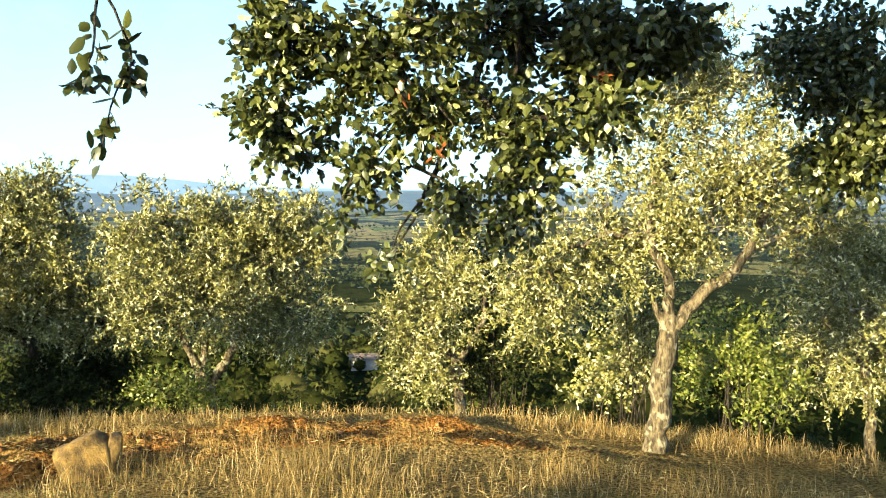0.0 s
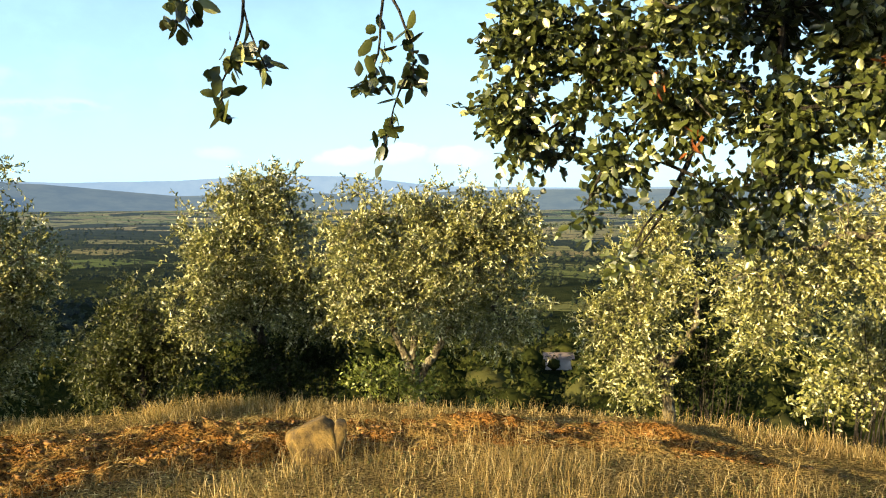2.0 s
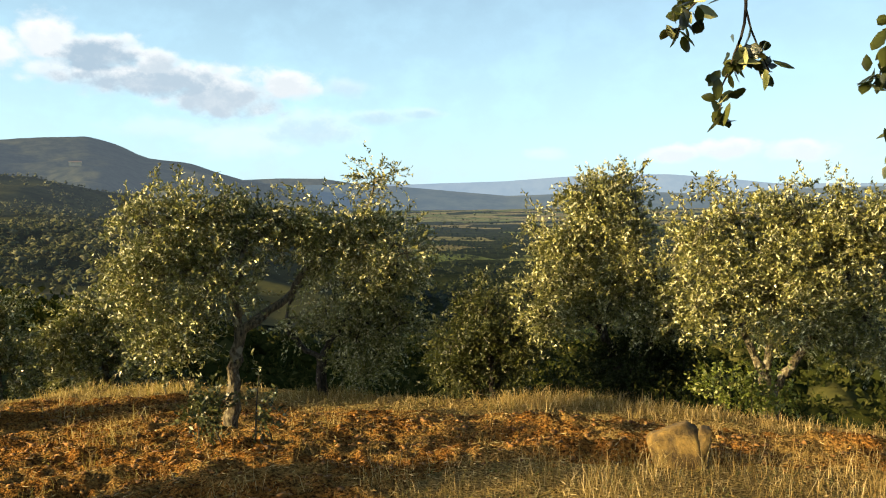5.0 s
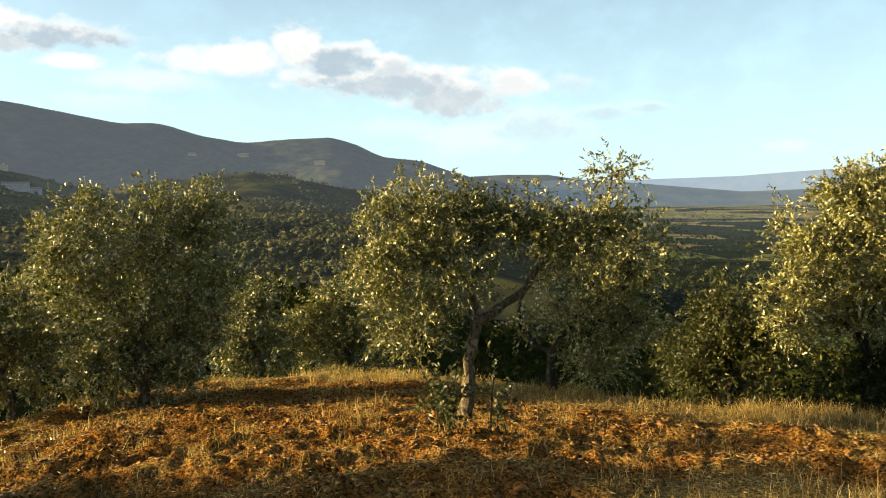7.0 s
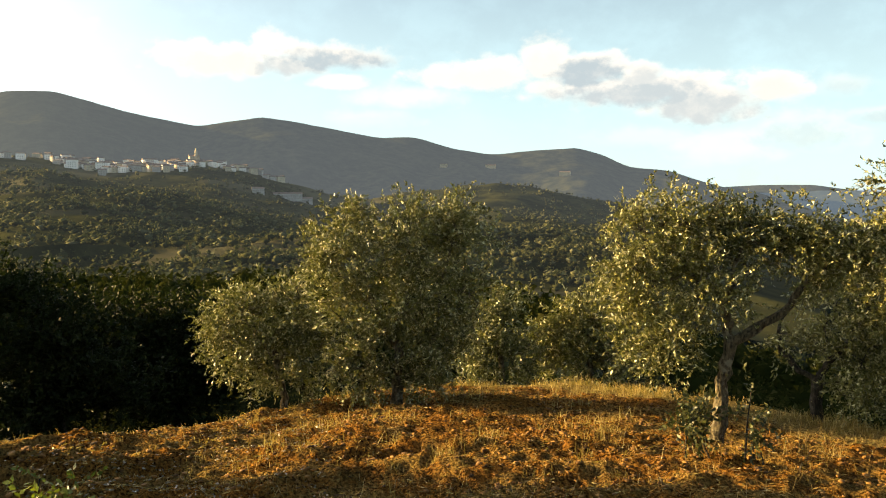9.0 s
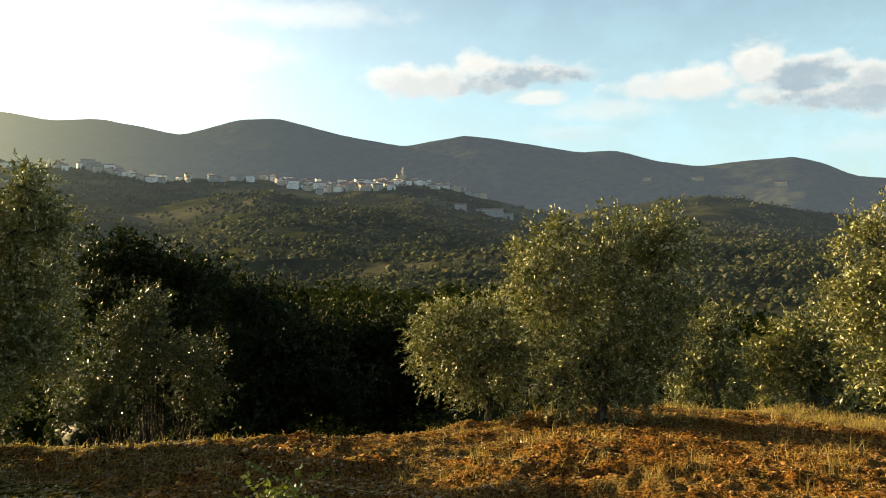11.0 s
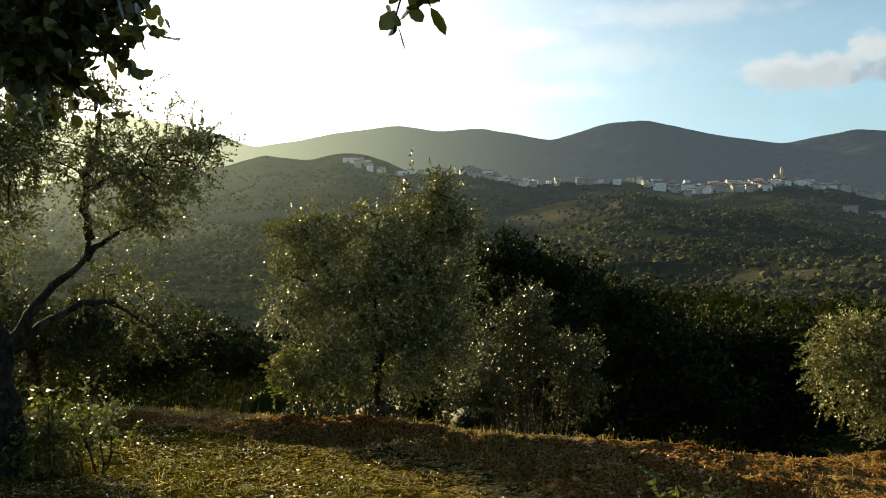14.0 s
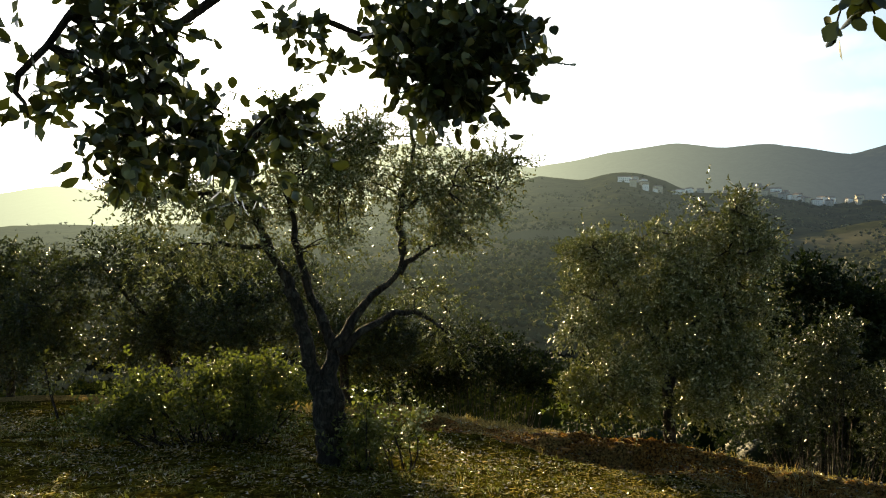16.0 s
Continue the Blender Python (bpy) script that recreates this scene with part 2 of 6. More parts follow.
def ground_material():
    mat, n, bsdf, out = surface("ground_cover")
    where = n.add("ShaderNodeNewGeometry").outputs["Position"]
    cover = n.add("ShaderNodeAttribute", attribute_name="cover")
    rgb = n.add("ShaderNodeSeparateColor")
    n.link(cover.outputs["Color"], rgb.inputs[0])
    fine, mid, big = n.noise(where, 34, 6, 0.65), n.noise(where, 6, 5, 0.6), n.noise(where, 0.9, 4)
    soil = n.mix(n.ramp(fine, 0.36, 0.66), (0.030, 0.013, 0.005, 1), (0.36, 0.172, 0.040, 1))
    soil = n.mix(n.ramp(mid, 0.45, 0.75, 0, 0.45), soil, (0.32, 0.142, 0.030, 1))
    soil = n.mix(n.ramp(n.noise(where, 1.6, 6, 0.7), 0.43, 0.60, 0, 0.85), soil, n.mix(n.ramp(fine, 0.35, 0.65), (0.065, 0.040, 0.012, 1), (0.36, 0.242, 0.078, 1)))
    straw = n.mix(n.ramp(fine, 0.35, 0.65), (0.075, 0.050, 0.016, 1), (0.36, 0.262, 0.095, 1))
    green = n.mix(n.ramp(fine, 0.35, 0.65), (0.015, 0.016, 0.002, 1), (0.125, 0.112, 0.016, 1))
    green = n.mix(n.ramp(mid, 0.44, 0.6, 0.0, 0.8), green, (0.022, 0.016, 0.004, 1))
    mixed = n.mix(n.ramp(n.math("ADD", rgb.outputs[0], n.math("MULTIPLY", n.math("SUBTRACT", mid, 0.5), 1.5)), 0.4, 0.6), straw, soil)
    mixed = n.mix(n.ramp(n.math("ADD", rgb.outputs[1], n.math("MULTIPLY", n.math("SUBTRACT", mid, 0.5), 1.0)), 0.4, 0.62), mixed, green)
    # the land beyond: scrub, olive plots and stubble fields
    plots = n.add("ShaderNodeTexVoronoi")
    plots.inputs["Scale"].default_value = 0.0085
    n.link(where, plots.inputs["Vector"])
    kind = n.add("ShaderNodeSeparateColor")
    n.link(plots.outputs["Color"], kind.inputs[0])
    wood = n.noise(where, 0.035, 6, 0.65)
    scrub = n.mix(n.ramp(wood, 0.35, 0.7), (0.006, 0.010, 0.004, 1), (0.026, 0.031, 0.011, 1))
    open_land = n.ramp(cover.outputs["Alpha"], 0.0, 1.0, 0.85, 0.34)
    field = n.mix(kind.outputs[1], (0.085, 0.115, 0.030, 1), (0.21, 0.165, 0.075, 1))
    land = n.mix(n.math("MULTIPLY", n.math("GREATER_THAN", kind.outputs[0], open_land), n.ramp(wood, 0.62, 0.5)), scrub, field)
    land = n.mix(n.ramp(big, 0.3, 0.7, 0.0, 0.25), land, (0.03, 0.034, 0.012, 1))
    n.link(n.mix(rgb.outputs[2], mixed, land), bsdf.inputs["Base Color"])
    # kilometres of haze over the plain, painted as a bluish glow growing with distance
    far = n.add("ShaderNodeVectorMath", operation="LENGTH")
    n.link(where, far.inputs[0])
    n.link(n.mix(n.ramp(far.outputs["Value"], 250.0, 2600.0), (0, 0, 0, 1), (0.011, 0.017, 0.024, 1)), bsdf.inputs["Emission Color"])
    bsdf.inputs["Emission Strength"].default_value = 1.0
    bsdf.inputs["Roughness"].default_value = 0.95
    bsdf.inputs["Specular IOR Level"].default_value = 0.0
    bump(n, bsdf, n.math("ADD", fine, n.math("MULTIPLY", mid, 1.5)), 1.0, 0.09)
    return mat


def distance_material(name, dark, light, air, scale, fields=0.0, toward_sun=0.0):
    """Far land with kilometres of haze painted on as its own emission."""
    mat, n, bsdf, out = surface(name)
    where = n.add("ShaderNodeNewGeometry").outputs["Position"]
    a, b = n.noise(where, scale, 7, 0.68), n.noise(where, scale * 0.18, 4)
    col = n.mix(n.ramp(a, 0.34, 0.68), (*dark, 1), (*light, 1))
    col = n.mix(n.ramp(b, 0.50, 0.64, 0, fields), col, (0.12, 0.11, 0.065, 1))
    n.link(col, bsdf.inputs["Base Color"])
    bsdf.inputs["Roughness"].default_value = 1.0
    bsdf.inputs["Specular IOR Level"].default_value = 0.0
    n.link(haze_glow(n, air, toward_sun), bsdf.inputs["Emission Color"])
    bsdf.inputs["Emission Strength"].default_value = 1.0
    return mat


GROUND = ground_material()
# the third colour of each is painted haze that the land itself gives off
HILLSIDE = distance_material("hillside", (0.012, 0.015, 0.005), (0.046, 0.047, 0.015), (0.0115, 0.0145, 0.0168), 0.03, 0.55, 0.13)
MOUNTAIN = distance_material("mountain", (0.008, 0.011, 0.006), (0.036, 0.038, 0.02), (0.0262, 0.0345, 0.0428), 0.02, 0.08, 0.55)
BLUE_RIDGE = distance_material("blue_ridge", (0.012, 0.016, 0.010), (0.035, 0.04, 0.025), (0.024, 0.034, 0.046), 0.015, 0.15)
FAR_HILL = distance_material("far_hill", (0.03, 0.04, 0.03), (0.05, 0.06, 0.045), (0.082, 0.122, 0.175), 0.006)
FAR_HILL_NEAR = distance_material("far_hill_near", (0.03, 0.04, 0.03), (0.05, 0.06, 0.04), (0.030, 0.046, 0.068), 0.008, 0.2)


def plain_material(name, a, b, scale=9.0, rough=0.85, strength=0.4, air=None):
    mat, n, bsdf, out = surface(name)
    where = n.add("ShaderNodeTexCoord").outputs["Object"]
    x, y = n.noise(where, scale, 6, 0.6), n.noise(where, scale * 6, 4, 0.6)
    col = n.mix(n.ramp(x, 0.3, 0.7), (*a, 1), (*b, 1))
    n.link(n.mix(n.ramp(y, 0.5, 0.8, 0, 0.35), col, (a[0] * 0.6, a[1] * 0.6, a[2] * 0.6, 1)), bsdf.inputs["Base Color"])
    bsdf.inputs["Roughness"].default_value = rough
    bump(n, bsdf, n.math("ADD", x, n.math("MULTIPLY", y, 0.4)), strength, 0.02)
    # haze before the village, painted as a glow on its walls and roofs
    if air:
        n.link(haze_glow(n, air, 0.13), bsdf.inputs["Emission Color"])
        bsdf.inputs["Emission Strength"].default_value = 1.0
    return mat


STONE = plain_material("stone", (0.040, 0.024, 0.005), (0.20, 0.125, 0.025), 9.0, 0.9, 1.0)
CLOD = plain_material("clod", (0.045, 0.020, 0.005), (0.34, 0.165, 0.036), 5.0, 0.95, 0.6)
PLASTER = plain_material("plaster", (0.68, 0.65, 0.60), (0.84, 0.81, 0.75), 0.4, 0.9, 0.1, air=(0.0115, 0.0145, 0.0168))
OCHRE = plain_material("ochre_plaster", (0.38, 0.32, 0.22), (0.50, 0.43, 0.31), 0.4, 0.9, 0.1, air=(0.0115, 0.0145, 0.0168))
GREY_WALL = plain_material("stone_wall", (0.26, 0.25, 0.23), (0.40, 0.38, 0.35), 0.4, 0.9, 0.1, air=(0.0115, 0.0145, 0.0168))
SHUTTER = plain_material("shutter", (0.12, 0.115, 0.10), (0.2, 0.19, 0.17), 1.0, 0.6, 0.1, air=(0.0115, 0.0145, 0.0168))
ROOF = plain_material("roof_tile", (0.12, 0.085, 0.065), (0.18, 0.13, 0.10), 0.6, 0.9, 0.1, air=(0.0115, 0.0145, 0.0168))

# ---- ground ----
HUB = np.array((-0.3, -0.2))
EYE = 1.6
BROW_AZ = [-60, -30, -6, 6, 21, 34, 46, 53, 62, 72, 82, 90, 101, 113, 121, 133, 145, 159, 185]
BROW_EL = [-15.6, -15.6, -14.6, -14.1, -14.0, -13.6, -13.2, -12.4, -11.8, -12.0, -13.1, -14.1, -14.0, -13.2, -12.4, -11.3, -10.2, -9.2, -9.5]
BROW_R = [8, 8.4, 9, 9.4, 9.6, 10.2, 11.0, 12, 14, 14, 12.5, 10.5, 10, 11.5, 12.5, 13.5, 15, 17, 18]
FALL_R = [0, 12, 40, 100, 250, 500, 900, 2200, 3600, 5200]
FALL_Z = [0, -7.5, -20, -36, -52, -60, -64, -50, -32, -24]


def smooth_table(az, keys, values, width=13):
    grid = np.arange(-190.0, 200.0, 1.0 if width > 5 else 0.5)
    curve = np.interp(grid, keys, values)
    kernel = np.hanning(width + 2)[1:-1]
    kernel /= kernel.sum()
    return np.interp(az, grid, np.convolve(np.pad(curve, width // 2, mode="edge"), kernel, "valid"))


def lattice(x, y, seed):
    """Value noise on arrays, 0 to 1."""
    def rnd(i, j):
        h = np.sin(i * 127.1 + j * 311.7 + seed * 74.7) * 43758.5453
        return h - np.floor(h)
    i, j = np.floor(x), np.floor(y)
    u, v = x - i, y - j
    u, v = u * u * (3 - 2 * u), v * v * (3 - 2 * v)
    return (rnd(i, j) * (1 - u) + rnd(i + 1, j) * u) * (1 - v) + (rnd(i, j + 1) * (1 - u) + rnd(i + 1, j + 1) * u) * v


def polar(x, y):
    dx, dy = np.asarray(x, float) - HUB[0], np.asarray(y, float) - HUB[1]
    az = np.degrees(np.arctan2(-dx, dy))
    return np.where(az < -120, az + 360, az), np.hypot(dx, dy)


def soil_part(az, r):
    """Where the strip is tilled: 1, in the grass: 0."""
    brow = smooth_table(az, BROW_AZ, BROW_R)
    f = r / brow
    inner = np.interp(az, [-30, -12, 0, 25, 40, 50, 60, 100, 112, 125, 135, 150], [0.80, 0.80, 0.74, 0.66, 0.55, 0.3, 0.22, 0.55, 0.72, 0.76, 0.82, 0.95])
    outer = np.interp(az, [-30, -12, 0, 25, 45, 60, 75, 90, 105, 130, 150], [0.86, 0.86, 0.93, 0.93, 0.90, 0.94, 1.02, 1.04, 1.0, 0.93, 0.95])
    return np.clip((f - inner) / 0.06, 0, 1) * np.clip((outer - f) / 0.06, 0, 1)


def ground_z(x, y, rough=True):
    az, r = polar(x, y)
    brow, el = smooth_table(az, BROW_AZ, BROW_R), smooth_table(az, BROW_AZ, BROW_EL)
    top = EYE + brow * np.tan(np.radians(el))
    near = top * np.minimum(r / brow, 1.25) ** 1.3
    beyond = np.maximum(r - brow, 0)
    # toward the village the brow runs on as a flatter shoulder
    shoulder = smooth_table(az, [-60, 48, 70, 104, 118, 165, 185], [0.35, 0.35, 0.72, 0.72, 0.45, 0.35, 0.35]) * np.clip((380 - r) / 240, 0, 1)
    z = near + np.interp(beyond, FALL_R, FALL_Z) * np.clip(beyond / 3, 0, 1) * (1 - shoulder)
    z = z - 1.0 * np.clip(beyond / 2.5, 0, 1)
    z = z + np.where(r > 60, (lattice(np.asarray(x) / 90, np.asarray(y) / 90, 3) - 0.5) * 8 * np.clip((r - 170) / 150, 0, 1), 0)
    if rough:
        soil = soil_part(az, r) * (r < 20)
        x, y = np.asarray(x, float), np.asarray(y, float)
        # broken sods, drawn out along the rows
        u, v = az * 0.1745, r
        lumps = 0.03 * (lattice(x * 2.6, y * 2.6, 1) - 0.5) + 0.060 * (lattice(u * 3.6, v * 9.5, 2) - 0.5) + 0.050 * (lattice(u * 9, v * 15, 4) - 0.5) + 0.045 * (lattice(x * 21, y * 21, 9) - 0.5)
        # furrows run round the brow
        furrow = np.interp(az, [28, 42, 90, 104], [0.105, 0.05, 0.05, 0.09]) * np.sin(r * 5.2 + 2.0 * lattice(x * 0.7, y * 0.7, 5) * 3) * np.clip(lattice(u * 0.9, v * 0.8, 8) * 2.2 - 0.35, 0.1, 1.4)
        soft = 0.10 * (lattice(x * 0.8, y * 0.8, 6) - 0.5) + 0.03 * (lattice(x * 4, y * 4, 7) - 0.5)
        deep = np.interp(az, [88, 104, 150], [1.0, 1.8, 1.8])
        z = z + np.where(r < 25, soil * (lumps + furrow) * deep + soft, 0)
    return z


def mesh_object(name, verts, faces, material, smooth=False):
    me = bpy.data.meshes.new(name)
    verts = np.asarray(verts, np.float32)
    faces = np.asarray(faces, np.int32)
    k = faces.shape[1]
    me.vertices.add(len(verts))
    me.vertices.foreach_set("co", verts.ravel())
    me.loops.add(faces.size)
    me.loops.foreach_set("vertex_index", faces.ravel())
    me.polygons.add(len(faces))
    me.polygons.foreach_set("loop_start", np.arange(0, faces.size, k, dtype=np.int32))
    if smooth:
        me.polygons.foreach_set("use_smooth", np.ones(len(faces), bool))
    me.materials.append(material)
    me.update()
    me.validate()
    return new(name, me)


def grid_faces(rows, cols):
    i = np.arange(rows - 1)[:, None] * cols + np.arange(cols - 1)[None, :]
    i = i.ravel()
    return np.stack([i, i + 1, i + cols + 1, i + cols], 1)


def build_ground():
    az = np.concatenate([np.linspace(-34, 165, 640), np.linspace(165, 326, 40)[1:]])
    r = np.concatenate([np.linspace(0.05, 3.4, 16), np.linspace(3.5, 14, 230), np.geomspace(14.1, 5000, 84)])
    a, rr = np.meshgrid(np.radians(az), r)
    x, y = HUB[0] - np.sin(a) * rr, HUB[1] + np.cos(a) * rr
    z = ground_z(x, y)
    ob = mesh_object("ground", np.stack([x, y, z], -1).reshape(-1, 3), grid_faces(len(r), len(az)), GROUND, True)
    azd, _ = polar(x, y)
    soil = soil_part(azd, rr)
    wander = azd + np.where(azd > 160, np.clip((azd - 160) / 15, 0, 1) * 50 * (lattice(x * 0.9, y * 0.9, 77) + 0.5 * lattice(x * 2.7, y * 2.7, 78) - 0.75), 0)
    green = np.interp(wander, [60, 72, 95, 115, 130, 150, 185, 230], [0, 0.0, 0.3, 0.6, 0.85, 0.85, 0.6, 0.0]) * (soil < 0.5) * (rr < smooth_table(azd, BROW_AZ, BROW_R) * 0.93)
    land = np.clip((rr / smooth_table(azd, BROW_AZ, BROW_R) - 1.06) / 0.2, 0, 1)
    cover = np.stack([soil, green, land, np.clip((rr - 260) / 700, 0, 1) * np.maximum(np.interp(azd, [5, 22], [1.0, 0.08]), np.clip((rr - 1700) / 500, 0, 1))], -1).reshape(-1, 4).astype(np.float32)
    ob.data.color_attributes.new("cover", "FLOAT_COLOR", "POINT").data.foreach_set("color", cover.ravel())
    tagged(ob, "sunlit clearing of tilled orange soil and dry grass above a wooded valley", "ground", kind="structure")


build_ground()

# ---- distance ----
# elevations in degrees of the far skylines, by azimuth
RIDGE_AZ = [40, 44, 47, 50, 52.4, 53.6, 55.7, 58.6, 60.5, 62.1, 64.9, 68.1, 70.8, 73.4, 76, 78.7, 80.9, 83.9, 88.2, 92.9, 97, 99.6, 103.4, 108.6, 111.4, 114.3, 118.5, 124, 126.8, 132, 139.2, 145, 150.7, 156, 159, 175, 200]
RIDGE_EL = [-3, -1.8, 0.0, 1.0, 1.5, 1.95, 2.75, 3.0, 3.9, 4.3, 4.2, 3.95, 4.3, 5.05, 5.0, 5.6, 6.0, 6.3, 5.55, 6.4, 7.5, 7.4, 6.1, 7.05, 6.8, 7.25, 6.7, 5.55, 6.5, 7.3, 6.5, 4.5, 3.2, 3.5, 2.8, 3.5, 3]


def relief_rough(x, y, r, far, rough):
    """Knolls and gullies, fading toward the skyline."""
    gully = 1 - np.abs(2 * lattice(x / 330 + 0.4 * lattice(x / 150, y / 150, 14), y / 330, 15) - 1)
    fade = rough * np.clip((far - 350 - r) / 900, 0.12, 1.0)
    return fade * ((lattice(x / 260, y / 260, 11) - 0.5) + 0.8 * (gully - 0.6) + 0.4 * (lattice(x / 110, y / 110, 12) - 0.5) + 0.14 * (lattice(x / 30, y / 30, 13) - 0.5))


def relief(name, az0, az1, radii, elevation, material, cols, rows, rough, label):
    """Far land as a relief over azimuth and distance; elevation(az, r) in degrees."""
    az, r = np.linspace(az0, az1, cols), np.linspace(radii[0], radii[1], rows)
    a, rr = np.meshgrid(az, r)
    z = EYE + rr * np.tan(np.radians(elevation(a, rr)))
    x, y = HUB[0] - np.sin(np.radians(a)) * rr, HUB[1] + np.cos(np.radians(a)) * rr
    z = z + relief_rough(x, y, rr, radii[1], rough)
    ob = mesh_object(name, np.stack([x, y, z], -1).reshape(-1, 3), grid_faces(rows, cols), material, True)
    return tagged(ob, label, "hills", kind="structure")


def ridge_el(az, r):
    crest = smooth_table(az, RIDGE_AZ, RIDGE_EL, 3) + 0.12
    f = np.clip((r - 2600) / 1400, 0, 1)
    foot = -1.8
    return np.where(r < 4000, foot + (crest - foot) * f ** 0.8, crest - (r - 4000) / 500)


def mountain_z(x, y, az, r):
    return EYE + r * np.tan(np.radians(ridge_el(az, r))) + relief_rough(x, y, r, 4400, 95)


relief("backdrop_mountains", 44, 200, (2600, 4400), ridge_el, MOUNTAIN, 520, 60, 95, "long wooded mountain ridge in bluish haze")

# crest lines of the hillside, one behind the other: distance, azimuths and elevations in degrees
HILL_CRESTS = [
    (1480, [100, 112.4, 114.3, 115.4, 116.4, 118.2, 119.3, 120.3, 122, 123.6, 126.2, 132, 140, 150, 165, 190], [-6, 3.8, 4.4, 5.0, 5.35, 5.5, 5.3, 5.0, 5.1, 5.1, 4.5, 3.9, 2.5, 1.0, 0.2, 0.4]),
    (1360, [46, 57, 61.7, 63.7, 65.6, 67.5, 68.8, 72.8, 74.8, 76.3, 78.7, 81.3, 83.9, 85.4, 88.5, 93.6, 98.3, 105.5, 107.8, 109.4, 114.3, 118, 125, 140, 190],
     [-5, 0.2, 0.85, 1.35, 1.75, 2.0, 1.95, 1.55, 1.3, 0.9, 1.1, 1.85, 2.6, 3.05, 3.35, 3.2, 3.25, 3.3, 3.75, 3.95, 4.0, 4.0, 3.2, 1.7, -0.3]),
    (1000, [46, 60, 75, 80, 87.7, 91.6, 95.6, 97.6, 101.5, 105.5, 107.5, 110.6, 112.4, 115, 119, 122.7, 126.9, 135, 150, 190], [-6, -2.5, -2, 0.1, 1.15, 1.45, 1.85, 2.35, 1.95, 1.35, 1.0, 0.55, 1.25, 1.4, 2.05, 1.85, 1.25, 0.9, -0.3, -1]),
    (790, [46, 56, 62, 66, 70, 75, 83.9, 87.7, 91.2, 93.6, 97.6, 100, 101.6, 104, 105.5, 110, 114, 118.6, 123.1, 126.9, 135, 150, 190], [-5, -1.7, -0.9, -0.6, -1.0, -1.6, -0.3, 0.3, 0.8, 1.1, 1.2, 1.0, 0.2, -0.65, -1.1, -1.6, -0.6, 0.85, 0.75, 0.3, -0.1, -1.2, -2]),
    (520, [46, 57, 64.4, 70.8, 76.4, 78.7, 82.5, 87.3, 92, 96.4, 101.6, 108, 116, 124, 131.7, 140, 190], [-4, -2.2, -2.0, -1.5, -1.15, -1.0, -1.4, -1.75, -2.2, -3.0, -3.8, -3.2, -2.2, -2.3, -1.7, -2, -2.6])]


def hill_el(az, r):
    el = np.full(np.broadcast(az, r).shape, -9.5)
    for crest, keys, values in HILL_CRESTS:
        d = np.log(r / crest)
        el = np.maximum(el, smooth_table(az, keys, values, 3) + np.where(d < 0, 9.0 * d + 4.0 * d * d * (d > -0.5), -26.0 * d))
    return el


def hill_z(x, y, az, r):
    gully = 1 - np.abs(2 * lattice(x / 85, y / 85, 12) - 1)
    return EYE + r * np.tan(np.radians(hill_el(az, r))) + 9 * (lattice(x / 240, y / 240, 11) - 0.5) + 7 * (gully - 0.6) + 3 * (lattice(x / 28, y / 28, 13) - 0.5)


def build_hillside():
    az, r = np.meshgrid(np.linspace(46, 190, 440), np.geomspace(290, 1900, 150))
    x, y = HUB[0] - np.sin(np.radians(az)) * r, HUB[1] + np.cos(np.radians(az)) * r
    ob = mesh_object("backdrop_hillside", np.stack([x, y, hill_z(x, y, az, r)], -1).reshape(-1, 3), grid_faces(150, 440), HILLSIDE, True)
    tagged(ob, "wooded hillside with olive plots below a village", "hills", kind="structure")


build_hillside()


def far_el(crest_az, crest_el, near, far):
    def el(az, r):
        crest = np.interp(az, crest_az, crest_el)
        return -1.4 + (crest + 1.4) * np.clip((r - near) / (far - near), 0, 1)
    return el


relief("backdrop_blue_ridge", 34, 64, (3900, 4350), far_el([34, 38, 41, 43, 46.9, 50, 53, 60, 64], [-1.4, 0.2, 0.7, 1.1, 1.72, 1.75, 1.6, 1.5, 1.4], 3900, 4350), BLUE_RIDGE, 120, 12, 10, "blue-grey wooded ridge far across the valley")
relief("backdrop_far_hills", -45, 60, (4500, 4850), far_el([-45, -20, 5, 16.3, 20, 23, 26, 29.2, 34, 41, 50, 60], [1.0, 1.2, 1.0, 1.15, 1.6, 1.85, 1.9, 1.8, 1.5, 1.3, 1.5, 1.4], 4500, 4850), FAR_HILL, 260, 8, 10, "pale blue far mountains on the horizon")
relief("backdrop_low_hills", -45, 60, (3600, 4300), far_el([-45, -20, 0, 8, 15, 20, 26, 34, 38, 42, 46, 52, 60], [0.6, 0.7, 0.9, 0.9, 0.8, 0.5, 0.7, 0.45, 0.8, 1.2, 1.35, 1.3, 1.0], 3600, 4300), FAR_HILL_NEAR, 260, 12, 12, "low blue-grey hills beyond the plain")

# ---- trees ----


